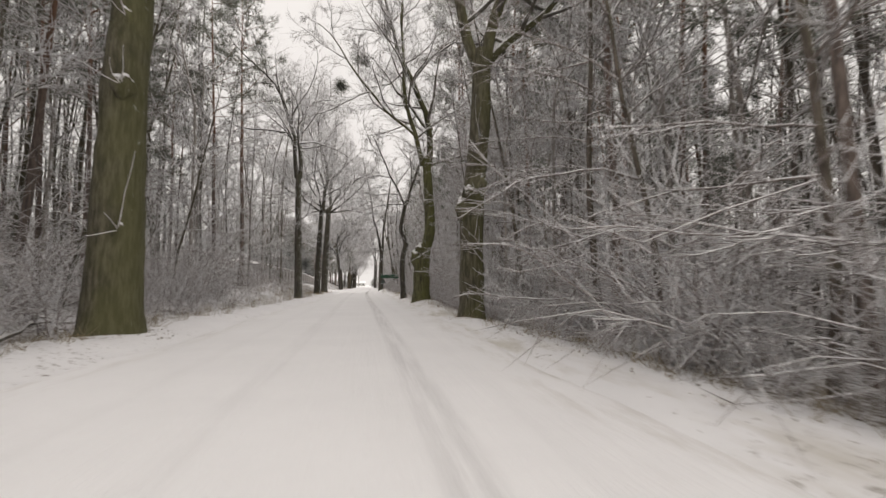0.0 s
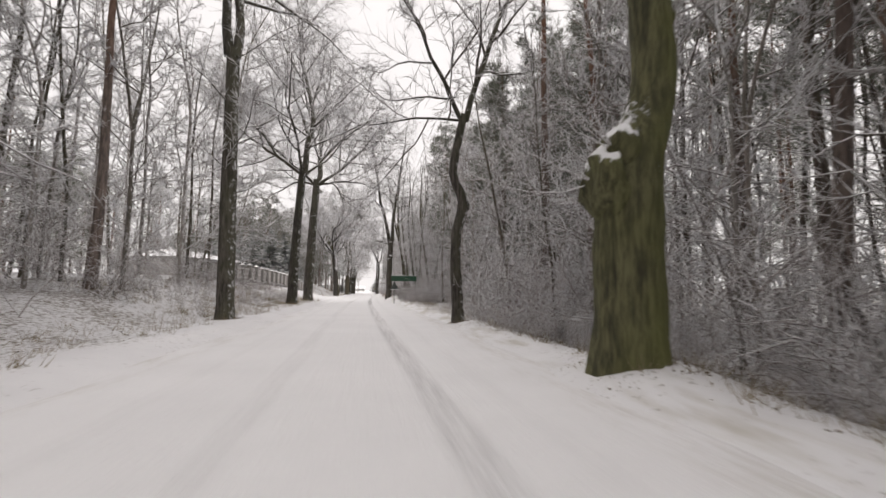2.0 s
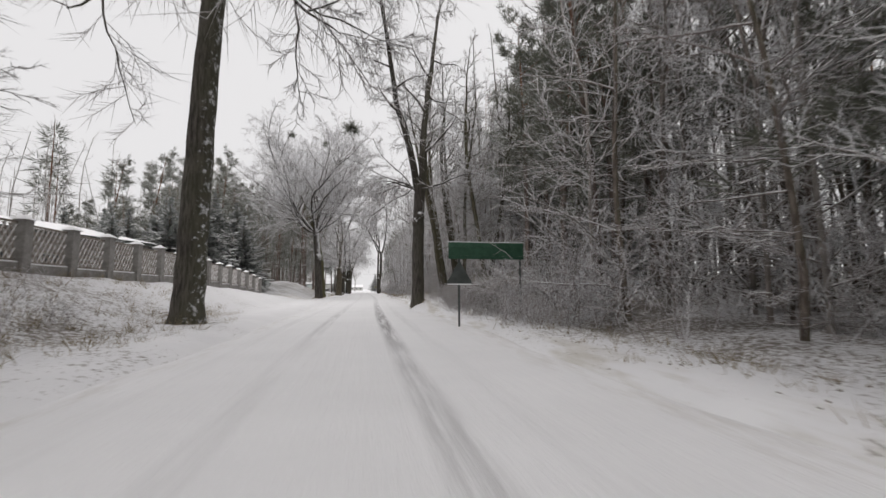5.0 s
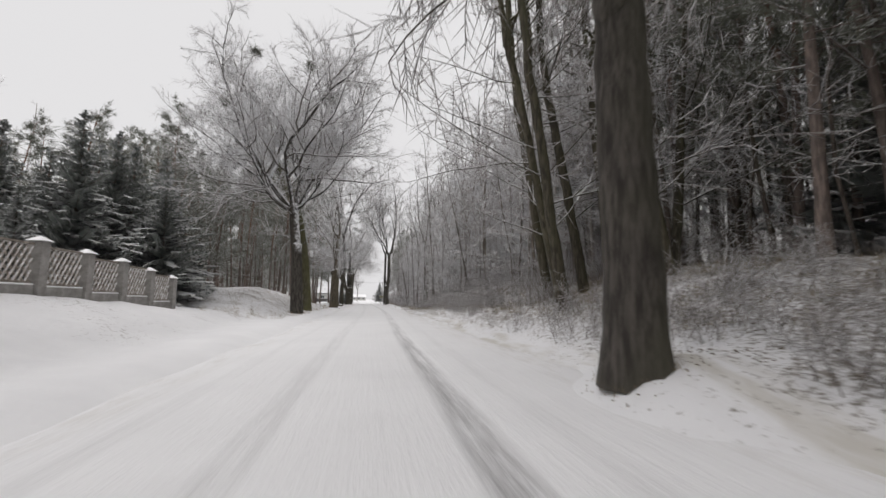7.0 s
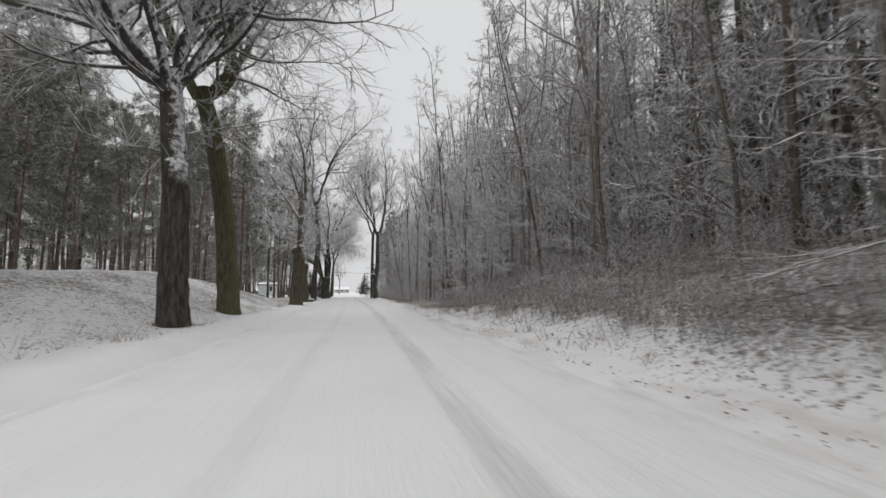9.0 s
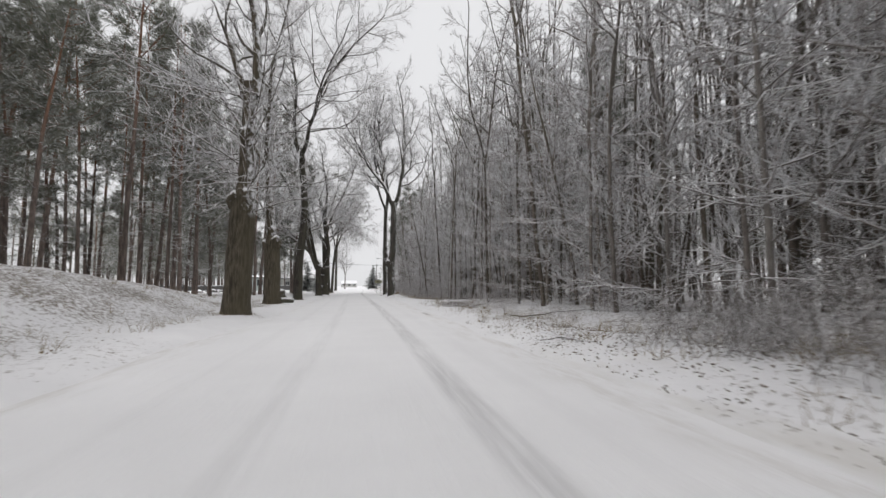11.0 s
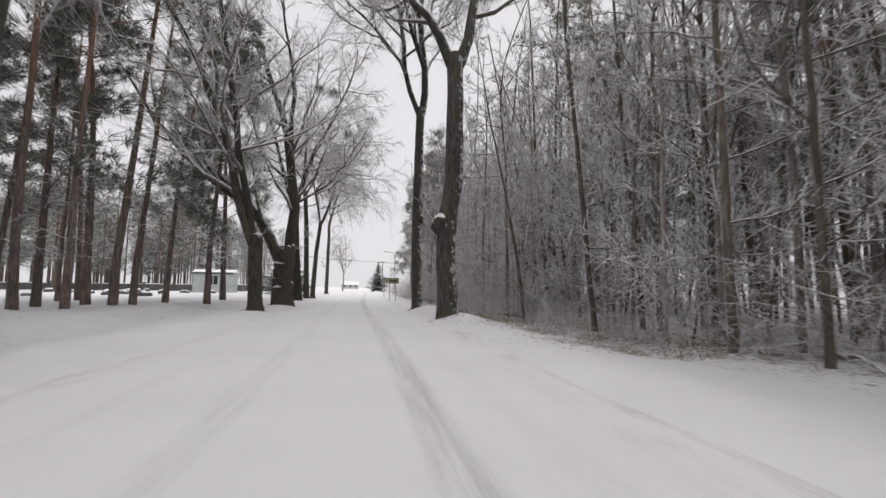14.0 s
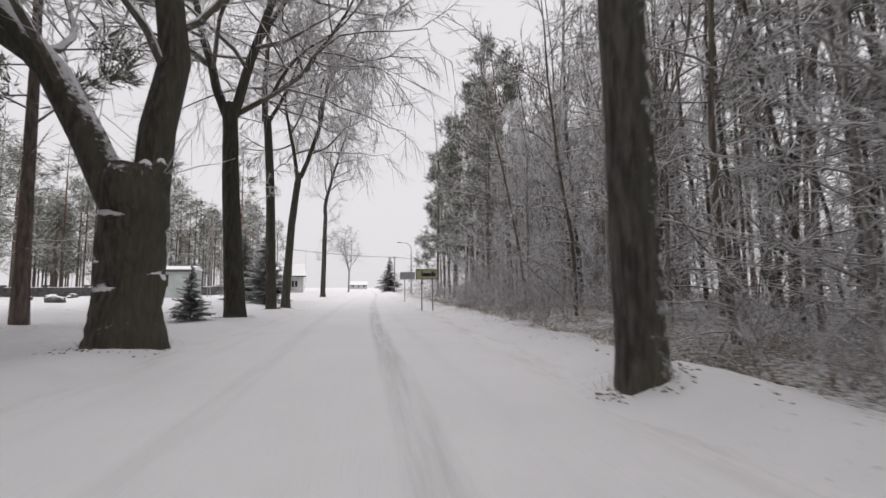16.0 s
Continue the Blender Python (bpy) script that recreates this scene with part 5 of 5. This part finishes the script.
GREY = plain("grey_sign_back", (0.05, 0.058, 0.055), (0.085, 0.095, 0.09), 0.55, 5, snow=0.8)


def cylinder(bm, x, y, z0, z1, r, sides=10):
    bmesh.ops.create_cone(bm, cap_ends=True, segments=sides, radius1=r, radius2=r, depth=z1 - z0, matrix=pose(x, y, (z0 + z1) / 2))
    return bm


def lattice(w, h, z0):
    """Crossed slats filling a fence bay along y."""
    for way in (1, -1):
        for k in range(-3, 13):
            y0 = k * w / 8
            a, b = (y0, z0), (y0 + way * h * 0.62, z0 + h)
            lo, hi = min(a[0], b[0]), max(a[0], b[0])
            if lo < -0.001 and hi < 0.1 or hi > w + 0.001 and lo > w - 0.1:
                continue
            t0 = max(0.0, ((0 - a[0]) if way > 0 else (a[0] - w)) / (h * 0.62))
            t1 = min(1.0, ((w - a[0]) if way > 0 else a[0]) / (h * 0.62))
            if t1 - t0 < 0.08:
                continue
            p, q = (a[0] + way * h * 0.62 * t0, z0 + h * t0), (a[0] + way * h * 0.62 * t1, z0 + h * t1)
            yield way, p, q


def fence_bay(x, y, z):
    bay = new("fence")
    bm = boxed(-0.17, -0.17, -0.5, 0.17, 0.17, 1.42, bevel=0.015)
    pil = part("pillar", bm, CONCRETE, bay)
    bm = bmesh.new()
    bmesh.ops.create_cone(bm, cap_ends=True, segments=4, radius1=0.33, radius2=0.05, depth=0.14, matrix=pose(0, 0, 1.49, 0, 0, 45))
    part("cap", bm, SNOWCAP, pil, "snow-covered pillar cap")
    part("plinth", boxed(-0.13, 0.17, -0.5, 0.13, 1.83, 0.16, bevel=0.012), CONCRETE, bay)
    part("plinth_snow", boxed(-0.125, 0.18, 0.155, 0.125, 1.82, 0.205, bevel=0.02), SNOWCAP, bay, "snow lying on the plinth")
    for way, p, q in lattice(1.6, 1.0, 0.24):
        bm = bmesh.new()
        d = Vector((0, q[0] - p[0], q[1] - p[1]))
        m = Matrix.Translation((0.02 * way, 0.2 + (p[0] + q[0]) / 2, (p[1] + q[1]) / 2)) @ d.to_track_quat("Z", "X").to_matrix().to_4x4() @ Matrix.Diagonal((0.02, 0.05, d.length, 1))
        bmesh.ops.create_cube(bm, size=1, matrix=m)
        part("slat", bm, SLAT, bay)
    for h in (0.22, 1.26):
        part("rail", boxed(-0.035, 0.17, h, 0.035, 1.83, h + 0.05), SLAT, bay)
    bay.matrix_basis = pose(x, y, z)
    return tagged(bay, "concrete-pillared fence bay with snowy crossed wooden slats", "fence", "bays of the garden fence")


def fence_place(y):
    x = -9.2 - 0.02 * (86 - y)
    return x, y, standing(x, y) - 0.05 + 0.011 * (86 - y) - 0.02 * max(0.0, 70 - y)


first = fence_bay(*fence_place(84.0))
for k in range(1, 17):
    copy_thing(first, pose(*fence_place(84.0 - 2.0 * k)))
post = new("gate_pillar")
part("pillar", boxed(-0.18, -0.18, -0.5, 0.18, 0.18, 1.42, bevel=0.015), CONCRETE, post)
bm = bmesh.new()
bmesh.ops.create_cone(bm, cap_ends=True, segments=4, radius1=0.33, radius2=0.05, depth=0.14, matrix=pose(0, 0, 1.49, 0, 0, 45))
part("cap", bm, SNOWCAP, post)
post.matrix_basis = pose(*fence_place(86.0))
tagged(post, "square concrete end pillar of the fence with snowy cap", "fence pillar")

# direction board seen from behind, with a triangular sign before it
sign = new("direction_sign")
part("post", cylinder(bmesh.new(), 0, 0.02, -0.3, 2.02, 0.032), GREY, sign)
part("post", cylinder(bmesh.new(), 1.9, 0.02, -0.3, 2.02, 0.032), GREY, sign)
part("board", boxed(-0.32, -0.03, 2.0, 2.0, 0.0, 2.5, bevel=0.008), GREEN, sign, "dark green board")
part("board_frame", boxed(-0.34, -0.015, 2.5, 2.02, 0.025, 2.53), SNOWCAP, sign, "line of snow along the top edge")
for h in (2.1, 2.36):
    part("rail", boxed(-0.3, -0.055, h, 1.98, -0.031, h + 0.04), GREEN, sign)
bm = bmesh.new()
bmesh.ops.create_cone(bm, cap_ends=True, segments=3, radius1=0.46, radius2=0.46, depth=0.02, matrix=pose(0, -0.045, 1.5, 90, 0, 0))
part("plate", bm, GREY, sign, "dull grey triangular plate below the board")
part("snow_line", boxed(-0.36, -0.07, 1.24, 0.36, -0.03, 1.275), SNOWCAP, sign)
sign.matrix_basis = pose(2.5, 58.6, standing(2.5, 58.6) + 0.12)
tagged(sign, "long dark green road sign board above a grey triangular plate", "road sign")

# place-name sign
CREAM = plain("pale_sign_face", (0.34, 0.33, 0.20), (0.44, 0.43, 0.28), 0.5, 5)
town = new("place_name_sign")
for x in (-0.24, 0.26):
    part("post", cylinder(bmesh.new(), x, 0, -0.3, 1.75, 0.03), STEEL, town)
part("board", boxed(-0.52, -0.03, 1.5, 0.52, 0.0, 1.96, bevel=0.006), CREAM, town, "pale sign face")
INK = plain("black_lettering", (0.02, 0.02, 0.02), (0.04, 0.04, 0.04), 0.6)
for x0, z0, x1, z1 in ((-0.52, 1.5, 0.52, 1.53), (-0.52, 1.93, 0.52, 1.96), (-0.52, 1.5, -0.49, 1.96), (0.49, 1.5, 0.52, 1.96)):
    part("border", boxed(x0, -0.042, z0, x1, -0.031, z1), INK, town)
for x0, x1, h in ((-0.26, -0.2, 0.24), (-0.18, 0.18, 0.15), (0.20, 0.30, 0.22), (0.32, 0.40, 0.15)):
    part("lettering", boxed(x0, -0.042, 1.64, x1, -0.031, 1.64 + h), INK, town, "dark unreadable lettering bar")
part("snow_line", boxed(-0.53, -0.04, 1.962, 0.53, 0.02, 1.99), SNOWCAP, town)
part("bracket", boxed(-0.28, -0.06, 1.28, -0.2, -0.03, 1.42), GREY, town)
town.matrix_basis = pose(2.75, 163.4, standing(2.75, 163.4))
tagged(town, "place-name board on two steel posts beside the road", "road sign")
back = new("road_sign")
part("post", cylinder(bmesh.new(), 0, 0, -0.3, 2.2, 0.03), STEEL, back)
part("plate", boxed(-0.35, -0.03, 1.75, 0.75, 0.0, 2.3, bevel=0.008), STEEL, back)
back.matrix_basis = pose(2.7, 176, standing(2.7, 176))
tagged(back, "pale metal road sign on a thin post", "road sign")

# street lamp, utility poles and wires
lamp = new("street_lamp")
g = Geo()
g.tube([(0, 0, -0.3), (0, 0, 3), (0, 0, 6.6), (-0.15, 0, 7.2), (-0.6, 0, 7.55), (-1.5, 0, 7.7)], (0.10, 0.08, 0.06, 0.05, 0.045, 0.04), 8)
child("pole", g.mesh("pole", STEEL), lamp)
part("lamp_head", boxed(-2.15, -0.12, 7.62, -1.45, 0.12, 7.76, bevel=0.04), STEEL, lamp)
lamp.matrix_basis = pose(6.3, 210, standing(6.3, 210))
tagged(lamp, "tall grey street lamp with a curved arm", "street lamp")


def utility_pole(x, y, h):
    e = new("utility_pole")
    part("pole", cylinder(bmesh.new(), 0, 0, -0.4, h, 0.11, 9), CONCRETE, e)
    part("crossarm", boxed(-0.6, -0.05, h - 0.4, 0.6, 0.05, h - 0.3), STEEL, e)
    for s in (-0.5, 0.0, 0.5):
        part("insulator", cylinder(bmesh.new(), s, 0, h - 0.3, h - 0.12, 0.04, 7), GREY, e)
    e.matrix_basis = pose(x, y, standing(x, y))
    return tagged(e, "concrete utility pole with a crossarm", "utility pole", "utility poles")


utility_pole(5.3, 238, 7.7)
utility_pole(34, 246, 7.4)
utility_pole(-22, 214, 8.5)
g = Geo()
for s in (-0.5, 0.5):
    m = np.array((5.3 + s, 238, 7.5 + land(5.3, 238)))
    for end in (np.array((-22 + s, 214, 8.3 + land(-22, 214))), np.array((34 + s, 246, 7.2 + land(34, 246)))):
        u = np.linspace(0, 1, 13)[:, None]
        w = m + (end - m) * u
        w[:, 2] -= (4 * u * (1 - u))[:, 0] * 0.6
        g.tube(w, np.full(13, 0.025), 4)
tagged(new("power_line", g.mesh("power_line", GREY)), "thin power cables hanging between poles", "cable")
lat = new("lattice_mast")
for sx in (-0.14, 0.14):
    part("leg", boxed(sx - 0.03, -0.05, -0.3, sx + 0.03, 0.05, 8.2), CONCRETE, lat)
for k in range(16):
    part("rung", boxed(-0.11, -0.04, 0.4 + 0.5 * k, 0.11, 0.04, 0.48 + 0.5 * k), CONCRETE, lat)
lat.matrix_basis = pose(-15.5, 190, standing(-15.5, 190))
tagged(lat, "slim ladder-like concrete mast", "utility pole")


# low houses and walls beyond the trees
PLASTER = plain("pale_plaster", (0.40, 0.40, 0.385), (0.54, 0.54, 0.52), 0.9, 1.5)
PLASTER_GREEN = plain("pale_green_plaster", (0.37, 0.41, 0.395), (0.46, 0.50, 0.48), 0.9, 1.5)
GLASSY = plain("dark_window_glass", (0.03, 0.035, 0.04), (0.05, 0.055, 0.06), 0.15, 2)


def house(x, y, turn, w, d, h, roof, label, material, windows=3, eave=0.4, hip=0.0):
    e = new("house")
    part("wall", boxed(-w / 2, -d / 2, -0.8, w / 2, d / 2, h), material, e)
    bm = bmesh.new()
    o = eave
    vs = [bm.verts.new(p) for p in ((-w / 2 - o, -d / 2 - o, h - 0.05), (w / 2 + o, -d / 2 - o, h - 0.05), (w / 2 + o, d / 2 + o, h - 0.05), (-w / 2 - o, d / 2 + o, h - 0.05),
                                    (-w / 2 - o + hip, 0, h + roof), (w / 2 + o - hip, 0, h + roof))]
    for face in ((0, 1, 5, 4), (2, 3, 4, 5), (0, 4, 3), (1, 2, 5), (3, 2, 1, 0)):
        bm.faces.new([vs[i] for i in face])
    part("roof", bm, SNOWCAP, e, "snow-covered pitched roof")
    part("fascia", boxed(-w / 2 - o, -d / 2 - o - 0.04, h - 0.25, w / 2 + o, -d / 2 - o - 0.004, h - 0.06), GREY, e)
    for k in range(windows):
        cx = -w / 2 + w * (k + 0.5) / windows
        win = part("window", boxed(cx - 0.55, -d / 2 - 0.05, 0.95, cx + 0.55, -d / 2 - 0.004, 2.15, bevel=0.01), PLASTER, e, "white window frame")
        for s in (-0.27, 0.27):
            part("pane", boxed(cx + s - 0.22, -d / 2 - 0.062, 1.02, cx + s + 0.22, -d / 2 - 0.052, 2.08), GLASSY, win)
    e.matrix_basis = pose(x, y, standing(x, y), 0, 0, turn)
    return tagged(e, label, "house")


house(-23.0, 79.9, 71.6, 12.4, 8, 3.6, 1.1, "low grey house with a long snow-covered roof", CONCRETE, 4, hip=3.5)
house(-18.3, 188, 6, 4.6, 3.6, 2.6, 0.35, "small pale green flat-roofed building in the snow", PLASTER_GREEN, 1, 0.15)
house(-7, 410, 5, 10, 7, 2.4, 2.2, "distant pale house at the end of the road", PLASTER, 3)
house(-16.5, 226, 12, 9, 7, 3.0, 2.2, "low pale village house with a snowy roof", PLASTER, 3)

# low wall and stones beyond the pine stand
STONE = plain("dark_stone", (0.06, 0.06, 0.06), (0.14, 0.135, 0.13), 0.8, 3, snow=0.6)
wall = new("garden_wall")
part("wall", boxed(-22, -0.12, -0.4, 22, 0.12, 1.05), STONE, wall)
part("coping", boxed(-22.05, -0.18, 1.05, 22.05, 0.18, 1.14, bevel=0.02), SNOWCAP, wall)
for k in range(12):
    part("pier", boxed(-22 + 4 * k - 0.2, -0.2, -0.4, -22 + 4 * k + 0.2, 0.2, 1.35), STONE, wall)
wall.matrix_basis = pose(-34, 200, standing(-34, 200), 0, 0, 4)
tagged(wall, "low grey garden wall with snowy coping", "wall", kind="structure")
rng = np.random.default_rng(31)
for k in range(26):
    x, y = rng.uniform(-36, -13), rng.uniform(160, 190)
    bm = bmesh.new()
    bmesh.ops.create_icosphere(bm, subdivisions=2, radius=1.0)
    for q in bm.verts:
        q.co = Vector((q.co.x * 0.55, q.co.y * 0.4, q.co.z * 0.3)) * (1 + 0.25 * noise.noise(q.co * 1.7 + Vector((k, 0, 0))))
    me = bpy.data.meshes.new("boulder")
    bm.to_mesh(me)
    bm.free()
    me.materials.append(STONE)
    ob = new("boulder", me)
    ob.matrix_basis = pose(x, y, standing(x, y) + 0.1, 0, 0, rng.uniform(0, 360))
    tagged(ob, "low dark stone capped with snow in the field", "stone", "stones in the field")


# ---- fallen wood ----
def fallen_branch(seed, a, b, r, rise=0.0):
    q, g, twig = np.random.default_rng(seed), Geo(), Geo()
    n = 7
    u = np.linspace(0, 1, n)
    xy = np.array(a)[None] * (1 - u)[:, None] + np.array(b)[None] * u[:, None] + q.normal(0, 0.08, (n, 2))
    p = np.c_[xy, land(xy[:, 0], xy[:, 1]) + r * 0.7 + rise * np.sin(u * 3.1)]
    g.tube(p, np.linspace(r, r * 0.35, n), 7, q, 0.08)
    base, tip = off_shoots(q, p, 12, 1.2, 0.4, 1.1)
    tip[:, 2] = np.maximum(tip[:, 2], base[:, 2])
    twig.spikes(base, tip, 0.014, q)
    e = new("fallen_branch")
    child("branch", g.mesh("branch", BARK_WOOD), e)
    tagged(child("twig", twig.mesh("twig", TWIG), e), kind="stuff")
    return tagged(e, "fallen branch lying on the snowy forest floor", "branch", "fallen branches")


for k, (a, b, r, rise) in enumerate((((4.6, 112.7), (7.8, 112.6), 0.03, 0.06), ((3.35, 107.0), (3.6, 106.2), 0.009, 0.02), ((7.1, 122.4), (10.2, 124.0), 0.035, 0.15), ((8.4, 127.4), (8.3, 124.2), 0.045, 0.0),
                                     ((6.4, 144.7), (4.7, 142.6), 0.05, 0.3), ((4.6, 143.6), (3.9, 141.9), 0.025, 0.05), ((5.3, 87.1), (6.6, 84.8), 0.025, 0.05), ((5.5, 120.5), (8.8, 118.6), 0.03, 0.1),
                                     ((-5.5, 8.0), (-6.8, 12.5), 0.05, 0.15), ((9.0, 133.5), (6.6, 131.0), 0.05, 0.1))):
    fallen_branch(500 + k, a, b, r, rise)

# a heap of cut twigs by the verge
q, g = np.random.default_rng(77), Geo()
n = 320
base = np.c_[q.normal(4.4, 0.35, n), q.normal(119.0, 0.75, n), np.zeros(n)]
base[:, 2] = land(base[:, 0], base[:, 1]) + q.uniform(0, 0.2, n)
way = np.c_[q.normal(0, 0.6, n), q.normal(0, 1, n), q.normal(0, 0.08, n)]
tip = base + way / np.linalg.norm(way, axis=1)[:, None] * q.uniform(0.2, 0.8, (n, 1))
g.spikes(base, tip, 0.009, q)
tagged(new("brush_pile", g.mesh("brush_pile", BRUSH_BANK)), "low heap of cut twigs dusted with snow", "brush pile", kind="stuff")

# uprooted stump under snow
e = new("tree_stump")
q, g = np.random.default_rng(78), Geo()
g.tube([(-0.02, 0, -0.1), (0, 0, 0.25), (0.0, 0.02, 0.5), (0.03, 0.02, 0.72), (0.05, 0.02, 0.8), (0.06, 0.02, 0.81)], (0.24, 0.2, 0.2, 0.17, 0.1, 0.02), 12, q, 0.16)
child("stump", g.mesh("stump", BARK_GREY), e)
for name, pts, radii in (("root", [(-0.1, 0, 0.3), (-0.26, -0.02, 0.26), (-0.36, -0.05, 0.12), (-0.4, -0.06, -0.05)], (0.13, 0.15, 0.13, 0.08)),
                         ("root", [(0.08, 0, 0.55), (0.22, -0.05, 0.34), (0.34, -0.1, 0.1), (0.38, -0.1, -0.05)], (0.07, 0.075, 0.08, 0.06)),
                         ("log", [(-0.18, -0.32, 0.12), (-0.16, -0.32, 0.13), (0.15, -0.36, 0.15), (0.5, -0.38, 0.13), (0.62, -0.38, 0.11), (0.64, -0.38, 0.11)], (0.02, 0.15, 0.17, 0.16, 0.12, 0.02))):
    g = Geo()
    g.tube(pts, radii, 11, q, 0.12)
    child(name, g.mesh(name, BARK_GREY), e)
e.matrix_basis = pose(-4.5, 126.9, standing(-4.5, 126.9), 0, 0, 20)
tagged(e, "broken old tree stump with a short log, dusted with snow", "tree stump")
